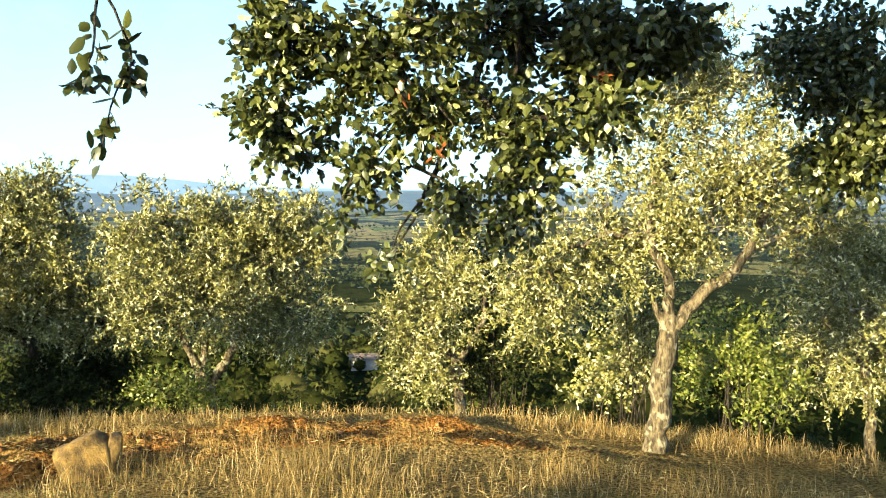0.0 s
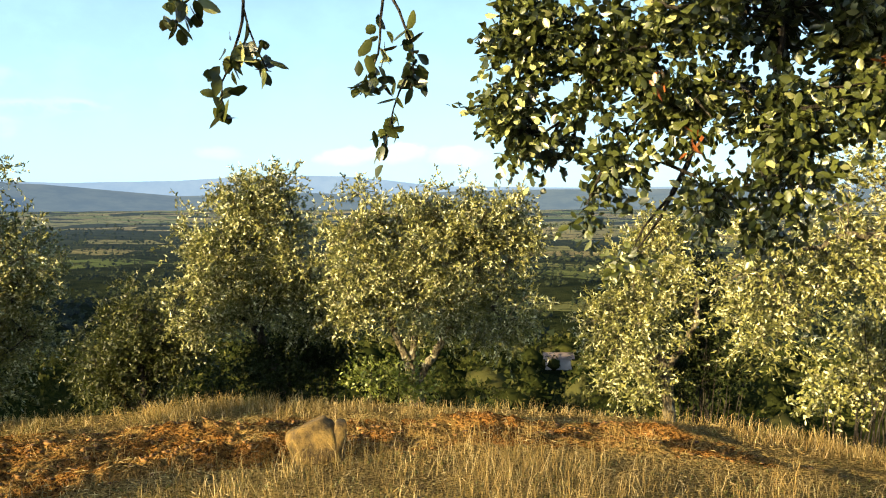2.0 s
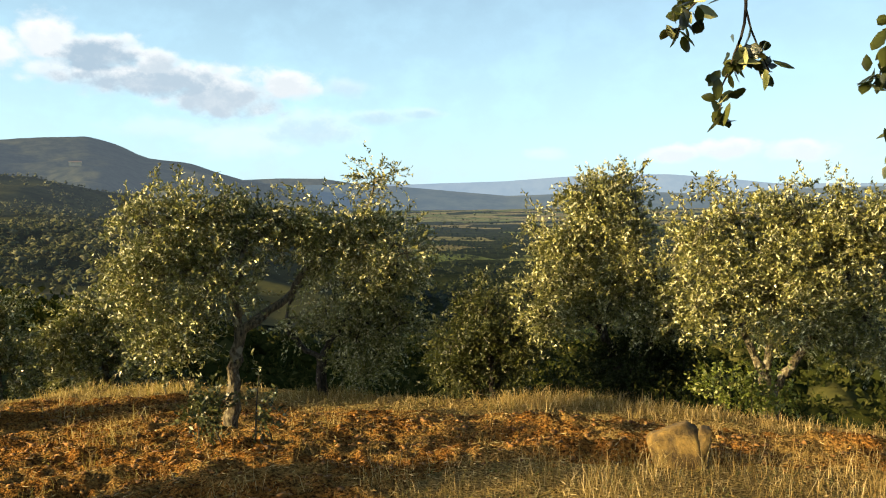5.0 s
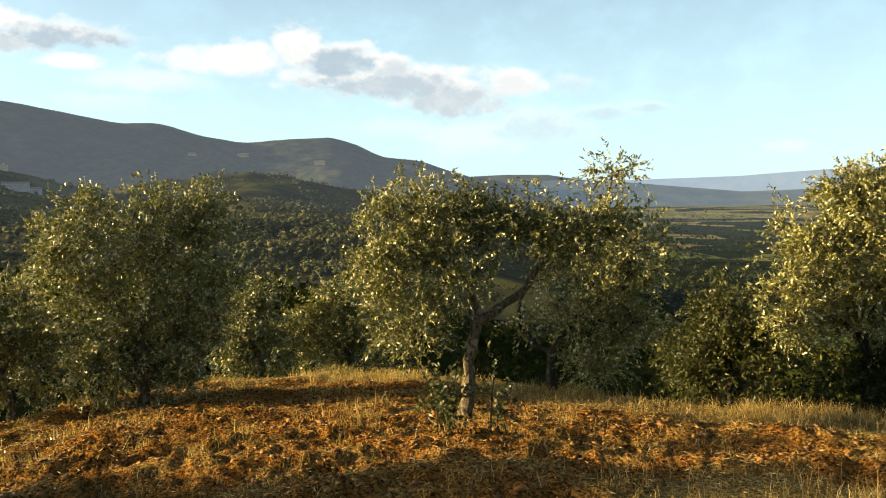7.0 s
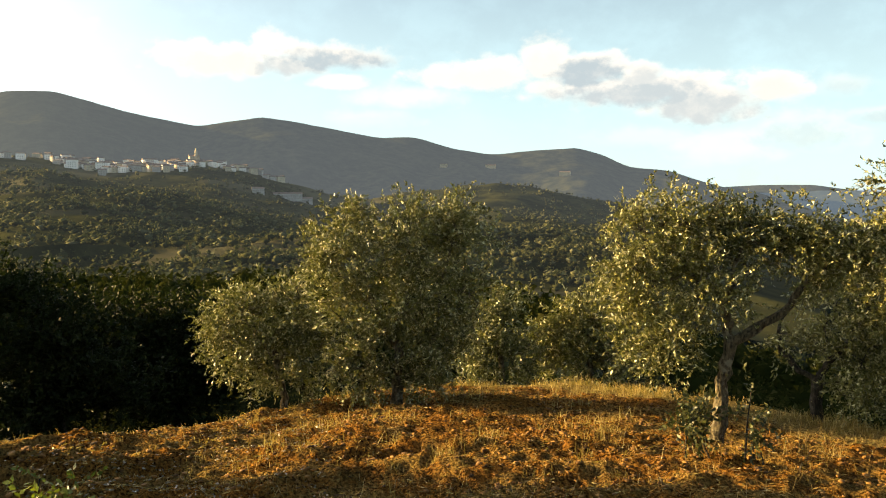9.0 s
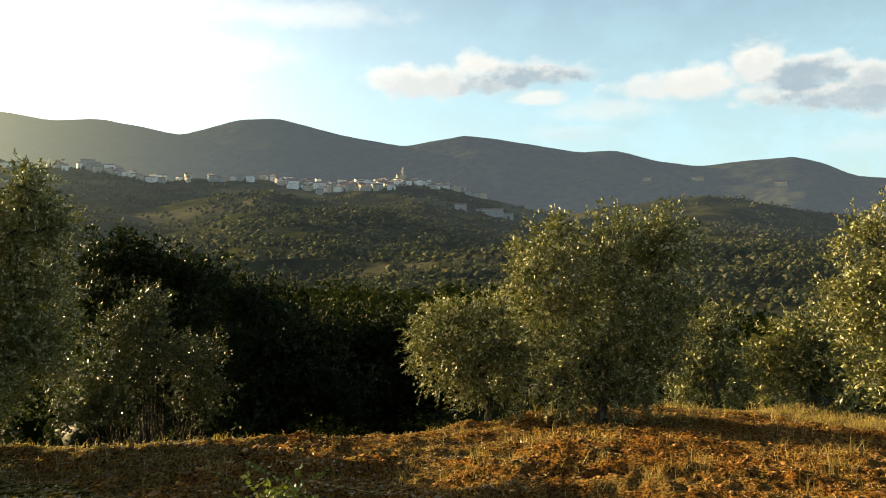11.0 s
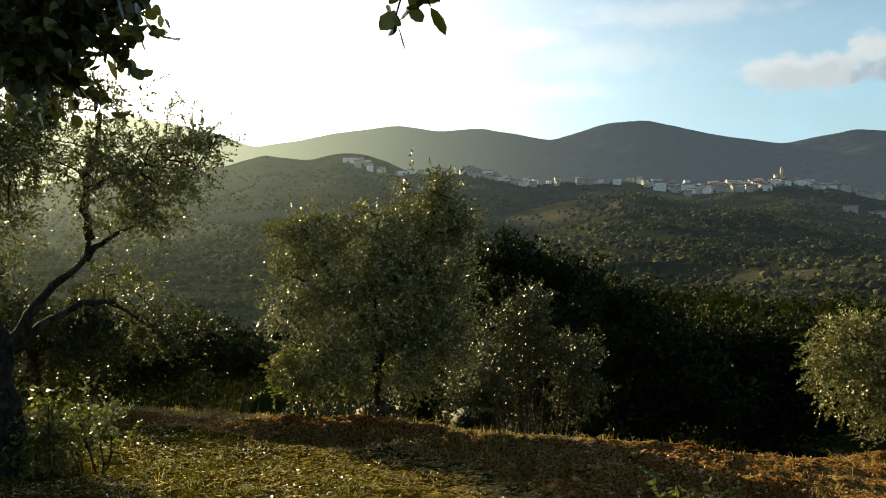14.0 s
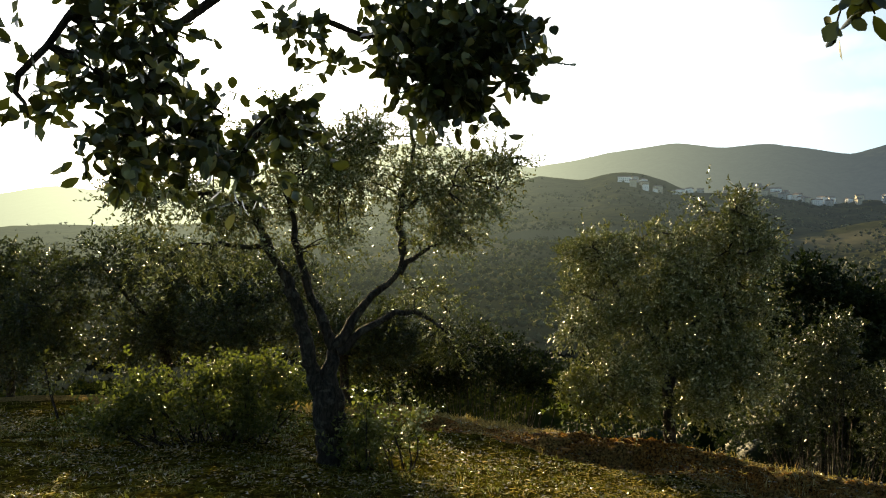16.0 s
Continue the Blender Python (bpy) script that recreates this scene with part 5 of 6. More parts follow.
def overhead_oak():
    """The evergreen oak whose branches hang over the walker."""
    rng = np.random.default_rng(77)
    tree = tagged(new("oak_tree"), "evergreen oak with leathery leaves hanging over the clearing", "tree")
    base = Vector((2.3, -1.9, float(ground_z(2.3, -1.9)) - 0.1))
    tree.location = base
    b = np.array(base)
    wood, crown, dry = Geo(), Geo(), Geo()
    trunk = [(0.24, (0, 0, 0), (0.03, 0.0, 1.2), (-0.05, 0.08, 2.2), (-0.1, 0.15, 3.0)),
             (0.13, (-0.05, 0.08, 2.2), (-1.0, 1.6, 3.2), (-1.6, 3.2, 3.35), (-2.1, 4.5, 3.0), (-2.5, 5.2, 2.7)),
             (0.12, (-0.1, 0.15, 2.9), (-1.6, 0.5, 3.9), (-3.2, 0.3, 3.7), (-4.3, 0.0, 3.1), (-5.0, -0.2, 2.7)),
             (0.10, (-0.08, 0.12, 2.6), (-0.3, 2.0, 3.7), (-0.2, 4.0, 3.4), (0.0, 5.6, 2.8)),
             (0.09, (-1.6, 3.0, 3.4), (-2.6, 3.4, 3.2), (-3.2, 3.5, 2.75)),
             (0.08, (-3.2, 0.3, 3.7), (-4.0, 0.9, 3.4), (-4.5, 1.0, 2.85)),
             (0.10, (-0.1, 0.15, 3.0), (0.2, 0.3, 4.2), (0.1, 0.2, 5.4))]
    for width, pts in ((0.035, [(0.130, 2.990, 2.450), (0.040, 3.000, 2.150), (-0.030, 3.000, 1.940), (-0.130, 2.950, 1.710), (-0.160, 2.940, 1.620)]),
                       (0.026, [(0.230, 2.990, 2.480), (0.170, 2.890, 2.180), (0.190, 2.890, 1.930), (0.130, 2.840, 1.650)])):
        trunk.append((width, (-1.75, 3.6, 3.3), *[tuple(np.array(v) - b) for v in pts]))
    for pts in ([(-2.10, -1.77, 2.41), (-1.92, -1.87, 2.15), (-1.76, -1.97, 2.07), (-1.58, -2.08, 2.10)],
                [(-1.64, -2.15, 2.37), (-1.39, -2.28, 2.09), (-1.28, -2.29, 1.97), (-1.29, -2.28, 1.82)],
                [(-1.38, -2.34, 2.34), (-1.19, -2.39, 2.05), (-1.08, -2.38, 1.92)]):
        trunk.append((0.022, (-4.0, 0.1, 3.3), *[tuple(np.array(v) - b) for v in pts]))
    nodes = limb_skeleton(tree, DARK_SHADED_BARK, trunk, 0.1, rng)
    lobes = [(x - b[0], y - b[1], z - b[2], rx, rz, d) for x, y, z, rx, rz, d in OAK_LOBES]
    # unseen foliage added overhead to shade the hanging branches, sprigs and forked olive
    above = [(x - b[0], y - b[1], z - b[2], rx, rz, d) for x, y, z, rx, rz, d in (
        (-0.45, 0.95, 3.15, 0.5, 0.35, 1), (-1.00, 1.64, 2.57, 0.30, 0.15, 0.6), (-0.72, 1.61, 2.54, 0.30, 0.15, 0.6), (-0.80, 1.62, 2.34, 0.30, 0.08, 0.8),
        (-0.05, 1.5, 2.68, 0.45, 0.3, 1.5), (0.55, 1.5, 2.72, 0.5, 0.32, 1.5), (1.1, 1.8, 2.85, 0.45, 0.32, 1.2), (0.25, 1.1, 3.2, 0.6, 0.4, 1), (0.2, 1.7, 3.0, 0.45, 0.3, 1), (0.7, 1.9, 3.1, 0.5, 0.35, 1), (-0.1, 2.3, 2.95, 0.4, 0.2, 1), (0.9, 0.6, 3.3, 0.7, 0.45, 1), (-0.3, 0.2, 3.4, 0.6, 0.4, 1), (0.5, -0.4, 3.6, 0.8, 0.5, 0.8),
        (-0.9, -0.7, 3.5, 0.7, 0.45, 0.8), (1.2, 1.6, 3.3, 0.6, 0.4, 0.8), (1.6, 0.2, 4.2, 1.1, 0.7, 0.5), (2.4, -1.8, 5.0, 1.4, 0.9, 0.4),
        (-2.45, -0.90, 2.52, 0.24, 0.12, 2.5), (-0.9, 1.05, 2.80, 0.36, 0.28, 2.0), (-0.68, 1.38, 2.64, 0.28, 0.22, 4.0), (-0.39, 1.42, 2.66, 0.28, 0.22, 4.0), (-0.10, 1.46, 2.68, 0.28, 0.22, 3.0), (-0.4, 2.9, 3.85, 0.55, 0.32, 1.6), (-1.0, 2.6, 3.75, 0.42, 0.28, 1.3), (0.2, 3.1, 3.95, 0.5, 0.3, 1.2))]
    feet, ways = in_lobes(lobes, 1350, rng, 9.0)
    # the gap in the leaves through which the low sun shines
    gap = np.array([(-0.455, -0.675, 1.6), (-0.40, -0.715, 1.595)]) - b
    to_sun = np.array(SUN_DIR)

    def clear(p, size):
        away = np.min([np.linalg.norm(np.cross(p - g, to_sun), axis=1) for g in gap], axis=0)
        return away > size
    inner, inways = in_lobes([(x, y, z, rx * 0.7, rz * 0.7, d) for x, y, z, rx, rz, d in lobes], 3200, rng, 6.0)
    keep = clear(inner, 0.055)
    inner, inways = inner[keep], inways[keep]
    leaves(crown, inner, unit(inways + rng.normal(0, 0.8, inner.shape)), 0.040, 0.026, rng, 0.1)
    shade_feet, shade_ways = in_lobes(above, 420, rng, 5.0)
    reach = np.concatenate([feet, shade_feet[::3]])
    order = np.argsort(np.linalg.norm(reach[:, None, :] - nodes[None, ::4], axis=2).min(1))
    for c, i in enumerate(order[::6]):
        if np.linalg.norm(nodes - reach[i], axis=1).min() > 0.5:
            continue
        q = twig_to(wood, nodes, reach[i], rng, 0.007)
        if c % 4 == 0:
            nodes = np.concatenate([nodes, q[2:]])
    n, k = len(feet), 9
    go = unit(ways * 0.5 + rng.normal(0, 0.6, (n, 3)) + np.array((0, 0, -0.45)))
    s = (np.arange(k)[None, :] + rng.uniform(0, 1, (n, k))) / k
    at = feet[:, None] + go[:, None] * (s * rng.uniform(0.07, 0.16, (n, 1)))[..., None]
    along = unit(go[:, None] * 0.7 + rng.normal(0, 0.7, (n, k, 3)) + np.array((0, 0, -0.15)))
    at, along = at.reshape(-1, 3), along.reshape(-1, 3)
    keep = clear(at, 0.048)
    at, along = at[keep], along[keep]
    low = at[:, 1] + b[1] < 0
    broad_leaves(crown, at[~low], along[~low], 0.037, 0.023, rng, ((0.0, 0.16), (0.32, 0.95), (0.72, 0.85), (1.0, 0.12)))
    # the branches toward the sun hang close: full oval leaves
    broad_leaves(crown, at[low], along[low], 0.036, 0.023, rng, ((0.0, 0.14), (0.18, 0.74), (0.5, 1.0), (0.8, 0.78), (1.0, 0.14)))
    # coarse leaves of the added shading foliage
    shade_feet = np.repeat(shade_feet, 6, axis=0) + rng.normal(0, 0.04, (6 * len(shade_feet), 3))
    shade_ways = np.repeat(shade_ways, 6, axis=0)
    leaves(crown, shade_feet, unit(shade_ways + rng.normal(0, 0.7, shade_feet.shape)), 0.06, 0.034, rng, 0.1)
    # long bare shoots that end in loose bunches
    shoots = [[(-0.710, 1.580, 2.190), (-0.710, 1.580, 2.030), (-0.720, 1.580, 1.930), (-0.730, 1.580, 1.850), (-0.750, 1.570, 1.810), (-0.760, 1.570, 1.810)],
              [(-0.700, 1.580, 2.190), (-0.700, 1.580, 2.020), (-0.670, 1.590, 1.950), (-0.650, 1.600, 1.880), (-0.660, 1.590, 1.820)],
              [(-0.650, 1.600, 1.880), (-0.680, 1.590, 1.830), (-0.700, 1.580, 1.760), (-0.710, 1.580, 1.720), (-0.720, 1.580, 1.680)],
              [(-0.950, 1.450, 2.180), (-0.950, 1.450, 2.020), (-0.950, 1.450, 1.920), (-0.980, 1.440, 1.860), (-0.990, 1.430, 1.800), (-1.000, 1.430, 1.760)],
              [(-0.950, 1.450, 1.970), (-0.940, 1.450, 1.910), (-0.930, 1.460, 1.860), (-0.910, 1.470, 1.850)],
              [(-0.980, 1.430, 2.150), (-1.000, 1.430, 2.030), (-1.050, 1.400, 1.970), (-1.070, 1.390, 1.940), (-1.060, 1.390, 1.920)],
              [(-1.55, -0.95, 2.7), (-1.680, -1.030, 2.070), (-1.680, -1.030, 1.980), (-1.670, -1.030, 1.930), (-1.670, -1.040, 1.900)],
              [(-1.55, -0.92, 2.6), (-1.680, -1.020, 2.050), (-1.680, -1.010, 1.970), (-1.690, -0.990, 1.940)]]
    for pts in shoots:
        p = [np.array(q) - b for q in pts]
        fork = pts[0][2] < 2.0
        if not fork:
            near = nodes[np.argmin(np.linalg.norm(nodes - p[0], axis=1))]
            p = [near, (near + p[0]) / 2 + np.array((0, 0, 0.1))] + p
        q = bend(p, rng, 0.03, 0.002)
        wood.tube(q, np.linspace(0.0025 if fork else 0.008, 0.0013, len(q)), 5)
        m = (20 if fork else 32) if pts[0][1] > 0 else 13
        tail = bend([np.array(v) - b for v in pts[1:]], rng, 0.012, 0.002)
        tail = tail[0 if fork else len(tail) // 3:]
        pick = tail[(rng.uniform(0, 1, m) ** 0.7 * (len(tail) - 1)).astype(int)] + rng.normal(0, 0.011, (m, 3))
        out = unit(rng.normal(0, 0.75, (m, 3)) + np.array((0, 0, -0.7)))
        broad_leaves(crown, pick, out, 0.039, 0.022, rng, ((0.0, 0.1), (0.2, 0.72), (0.5, 1.0), (0.8, 0.7), (1.0, 0.08)))
    for x, y, z in ((-0.21, 2.62, 1.95), (0.47, 2.75, 2.02), (-0.1, 2.66, 1.78)):
        m = 10
        p = np.array((x, y, z)) - b + rng.normal(0, 0.02, (m, 3))
        broad_leaves(dry, p, unit(rng.normal(0, 1, (m, 3)) + np.array((0, 0, -0.6))), 0.042, 0.012, rng)
    tagged(wood.part("brushwood", DARK_SHADED_BARK, tree), kind="stuff")
    crown.part("crown", OAK_LEAF, tree, False)
    tagged(dry.part("dry_leaves", DRY_LEAF, tree, False), "withered orange-brown leaf bunches")


overhead_oak()

# ---- stone ----


def lump(radius, seed, squash, rough):
    bm = bmesh.new()
    bmesh.ops.create_icosphere(bm, subdivisions=4, radius=1.0)
    for v in bm.verts:
        d = v.co.normalized()
        v.co = d * (1 + rough * (noise.noise(d * 1.3 + Vector((seed, 0, 0))) + 0.4 * noise.noise(d * 3.1 + Vector((0, seed, 0))) + 0.18 * noise.noise(d * 8 + Vector((seed, seed, 0)))))
        v.co = Vector((v.co.x * squash[0], v.co.y * squash[1], v.co.z * squash[2])) * radius
    return bm


def rock(name, x, y, z, radius, seed, squash, turn, label):
    ob = new(name, bpy.data.meshes.new(name))
    bm = lump(radius, seed, squash, 0.28)
    # flat worn faces
    for v in bm.verts:
        for way, cut in ((Vector((-0.75, -0.5, 0.45)), 0.80), (Vector((0.9, -0.3, 0.1)), 0.78), (Vector((0.1, -0.9, 0.3)), 0.60), (Vector((-0.1, 0.1, 1.0)), 0.86)):
            way = Vector((way.x * squash[0], way.y * squash[1], way.z * squash[2])).normalized()
            over = v.co.dot(way) - cut * radius * (abs(way.x) * squash[0] + abs(way.y) * squash[1] + abs(way.z) * squash[2]) * 0.8
            if over > 0:
                v.co -= way * over * 0.8
    bm.to_mesh(ob.data)
    bm.free()
    for f in ob.data.polygons:
        f.use_smooth = True
    ob.data.materials.append(STONE)
    ob.matrix_world = Matrix.Translation((x, y, z)) @ turn.to_4x4()
    return tagged(ob, label, "stone")


def build_stone():
    x, y = -2.92, 5.98
    face = radians(23)
    rock("boulder", x, y, float(ground_z(x, y)) + 0.14, 0.245, 3.0, (0.96, 0.85, 0.95), Euler((0, radians(-14), face)).to_matrix(), "rounded ochre boulder lying on the tilled soil")
    x, y = x + 0.17 * math.cos(face), y + 0.17 * math.sin(face)
    rock("stone_slab", x, y, float(ground_z(x, y)) + 0.16, 0.20, 8.0, (0.30, 0.75, 1.0), Euler((0, radians(12), face)).to_matrix(), "thin upright stone slab split off the boulder")


build_stone()

# ---- clods, grass ----


def scatter(rng, n, az0, az1, r0, r1):
    az, r = rng.uniform(az0, az1, n), np.sqrt(rng.uniform(r0 ** 2, r1 ** 2, n))
    a = np.radians(az)
    return HUB[0] - np.sin(a) * r, HUB[1] + np.cos(a) * r, az, r


def build_clods():
    rng = np.random.default_rng(5)
    x, y, az, r = scatter(rng, 70000, -32, 155, 3.6, 13.8)
    keep = soil_part(az, r) * (0.25 + lattice(x * 1.3, y * 1.3, 31)) > rng.uniform(0.2, 1.0, len(x))
    x, y = x[keep], y[keep]
    z = ground_z(x, y)
    bm = bmesh.new()
    bmesh.ops.create_cube(bm, size=1.6)
    shape = np.array([v.co[:] for v in bm.verts]) * 0.8
    quads = np.array([[v.index for v in f.verts] for f in bm.faces])
    bm.free()
    n = len(x)
    size = 0.005 + 0.026 * rng.uniform(0, 1, n) ** 4.0 * np.interp(polar(x, y)[0], [88, 104], [1.0, 1.6])
    ang = rng.uniform(0, 6.28, n)
    v = (shape[None] + rng.normal(0, 0.30, (n, len(shape), 3))) * size[:, None, None] * np.stack([rng.uniform(0.8, 1.5, n), rng.uniform(0.7, 1.2, n), rng.uniform(0.3, 0.65, n)], 1)[:, None]
    c, s = np.cos(ang)[:, None], np.sin(ang)[:, None]
    v = np.stack([v[..., 0] * c - v[..., 1] * s, v[..., 0] * s + v[..., 1] * c, v[..., 2]], -1) + np.stack([x, y, z + size * 0.2], 1)[:, None]
    f = (np.arange(n)[:, None, None] * len(shape) + quads[None]).reshape(-1, 4)
    tagged(mesh_object("soil_clods", v.reshape(-1, 3), f, CLOD), "loose orange clods on the tilled strip", "soil", kind="stuff")


def blades(name, x, y, z, height, width, lean, material, rng, label):
    n = len(x)
    p = np.stack([x, y, z - 0.01], 1)
    a = rng.uniform(0, 6.28, n)
    out = np.stack([np.cos(a), np.sin(a), np.zeros(n)], 1)
    side = np.stack([-np.sin(a), np.cos(a), np.zeros(n)], 1)
    turn = rng.uniform(0, 6.28, n)
    side = side * np.cos(turn)[:, None] + out * np.sin(turn)[:, None]
    h, w, l = height[:, None], width[:, None], lean[:, None]
    up = np.array((0, 0, 1.0))
    mid = p + up * h * 0.55 + out * h * l * 0.3
    tip = p + up * h * (1 - 0.35 * l) + out * h * l
    v = np.stack([p - side * w / 2, p + side * w / 2, mid + side * w * 0.4, mid - side * w * 0.4, tip + side * w * 0.08, tip - side * w * 0.08], 1).reshape(-1, 3)
    i = np.arange(n)[:, None] * 6
    f = np.concatenate([i + np.array((0, 1, 2, 3)), i + np.array((3, 2, 4, 5))]).reshape(-1, 4)
    tagged(mesh_object(name, v, f, material), label, "grass", kind="stuff")


def build_grass():
    rng = np.random.default_rng(8)
    x, y, az, r = scatter(rng, 560000, -34, 162, 3.4, 15.5)
    brow = smooth_table(az, BROW_AZ, BROW_R)
    f = r / brow
    soil = soil_part(az, r)
    rim = np.exp(-((f - 0.985) / 0.055) ** 2) * np.clip(lattice(x * 0.75, y * 0.75, 45) * 3.0 - 0.75, 0.08, 1)
    rim = rim * np.interp(az, [48, 60, 78, 90, 112, 124], [1.0, 0.55, 0.25, 0.2, 0.15, 0.7])
    # straw in front of the strip, on the brow, and in odd tufts on the soil
    front = np.where(az < 50, (f < 0.75) * 0.62, np.where(az > 105, (f < 0.9) * 0.012, 0.08))
    clump = np.clip(lattice(x * 1.5, y * 1.5, 42) * 0.9 + lattice(x * 5.5, y * 5.5, 47) * 1.7 - 0.8, np.where(az < 50, 0.22, 0.03), 1.2)
    tuft = (lattice(x * 2.2, y * 2.2, 41) * 0.6 + lattice(x * 6.1, y * 6.1, 48) * 0.4 > 0.66) * 1.0
    p = (front + 2.2 * rim) * (1 - 0.93 * soil) * clump + 0.30 * tuft * (soil > 0.5)
    keep = (p > rng.uniform(0, 1, len(x))) & (f < 1.22)
    x, y, az, r, clump = x[keep], y[keep], az[keep], r[keep], clump[keep]
    n = len(x)
    h = rng.uniform(0.04, 0.27, n) * np.where(r > 0.9 * smooth_table(az, BROW_AZ, BROW_R), 0.75, 1.0) * np.interp(az, [70, 90], [1.0, 0.6]) * (0.35 + 0.65 * lattice(x * 1.1, y * 1.1, 43) + 0.45 * np.clip(clump, 0, 1))
    blades("dry_grass", x, y, ground_z(x, y), h, rng.uniform(0.0016, 0.0040, n) * np.clip(r / 5.5, 0.8, 2), rng.uniform(0.05, 1.1, n), STRAW, rng, "dry straw-coloured grass in tufts along the brow")
    x, y, az, r = scatter(rng, 260000, -30, 162, 3.4, 13)
    soil = soil_part(az, r)
    p = np.interp(az, [-30, 40, 55, 85, 100, 120, 160], [0.40, 0.40, 0.10, 0.14, 0.5, 0.8, 0.8]) * (1 - soil) * np.clip(lattice(x * 1.5, y * 1.5, 44) * 0.9 + lattice(x * 5, y * 5, 46) * 2.4 - 1.15, 0, 1)
    keep = (p > rng.uniform(0, 1, len(x))) & (r < smooth_table(az, BROW_AZ, BROW_R) * 0.97)
    x, y = x[keep], y[keep]
    n = len(x)
    blades("green_grass", x, y, ground_z(x, y), rng.uniform(0.015, 0.055, n) * (0.5 + lattice(x * 5, y * 5, 46)), rng.uniform(0.004, 0.009, n), rng.uniform(0.4, 1.6, n), GREEN_GRASS, rng, "short yellow-green grass in low sunlight")


def build_litter():
    """Cut straw and fallen leaves lying on the ground."""
    rng = np.random.default_rng(9)
    for name, n, az0, length, width, mat, label in (("straw_litter", 90000, -34, 0.075, 0.008, STRAW, "cut straw lying on the soil"), ("leaf_litter", 26000, 80, 0.042, 0.020, FALLEN_LEAF, "pale fallen leaves scattered on the grass")):
        x, y, az, r = scatter(rng, n, az0, 162, 0.5, 14)
        keep = (lattice(x * 1.9, y * 1.9, 51) + 0.6 * lattice(x * 0.5, y * 0.5, 52) > rng.uniform(0.45, 1.2, n)) & (r < smooth_table(az, BROW_AZ, BROW_R))
        x, y = x[keep], y[keep]
        way = unit(np.stack([rng.normal(0, 1, len(x)), rng.normal(0, 1, len(x)), rng.normal(0.05, 0.22, len(x))], 1))
        geo = Geo()
        leaves(geo, np.stack([x, y, ground_z(x, y) + 0.012], 1), way, length, width, rng)
        tagged(geo.part(name, mat, None, False), label, "litter", kind="stuff")


build_clods()
build_grass()
build_litter()

# ---- woods of the valley ----


def woods(name, n, az0, az1, r0, r1, height, per, material, height_at, seed, keep_at, label, power=1.0):
    """Far crowns, each a ragged heap of leaf clumps."""
    rng = np.random.default_rng(seed)
    az = rng.uniform(az0, az1, n)
    r = r0 * (r1 / r0) ** (rng.uniform(0, 1, n) ** power)
    a = np.radians(az)
    x, y = HUB[0] - np.sin(a) * r, HUB[1] + np.cos(a) * r
    ok = keep_at(x, y, az, r, rng)
    x, y, az, r = x[ok], y[ok], az[ok], r[ok]
    n = len(x)
    h = height * rng.uniform(0.55, 1.25, n)
    base = height_at(x, y, az, r)
    w = unit(rng.normal(0, 1, (n, per, 3)))
    w[..., 2] = np.abs(w[..., 2]) * 1.1 - 0.25
    bulge = 0.55 + 0.6 * lattice(w[..., 0] * 2.2 + 9.0 * np.arange(n)[:, None], w[..., 1] * 2.2 + w[..., 2] * 2.7, 71)[..., None] * rng.uniform(0.6, 1.05, (n, per, 1))
    c = np.stack([x, y, base + h * 0.5], 1)[:, None] + w * bulge * (h * 0.5)[:, None, None] * np.array((1.1, 1.1, 1.0))
    along = unit(rng.normal(0, 1, (n, per, 3)) + w * 0.3)
    side = unit(np.cross(along, w + rng.normal(0, 0.5, (n, per, 3))))
    s = h[:, None, None] * rng.uniform(0.010, 0.028, (n, per, 1))
    v = np.stack([c - along * s, c + side * s, c + along * s], 2).reshape(-1, 3)
    bm = bmesh.new()
    bmesh.ops.create_icosphere(bm, subdivisions=1, radius=0.6)
    ball = np.array([vert.co[:] for vert in bm.verts])
    quads = np.array([[vert.index for vert in f.verts] for f in bm.faces])
    bm.free()
    head = np.stack([x, y, base + h * 0.45], 1)[:, None] + ball[None] * rng.normal(1.0, 0.16, (n, len(ball), 3)) * (h * 0.5)[:, None, None]
    f = np.concatenate([np.arange(len(v)).reshape(-1, 3), len(v) + (np.arange(n)[:, None, None] * len(ball) + quads[None]).reshape(-1, 3)])
    tagged(mesh_object(name, np.concatenate([v, head.reshape(-1, 3)]), f, material), label, "woods", kind="stuff")


def plain_z(x, y, az, r):
    return ground_z(x, y, False)


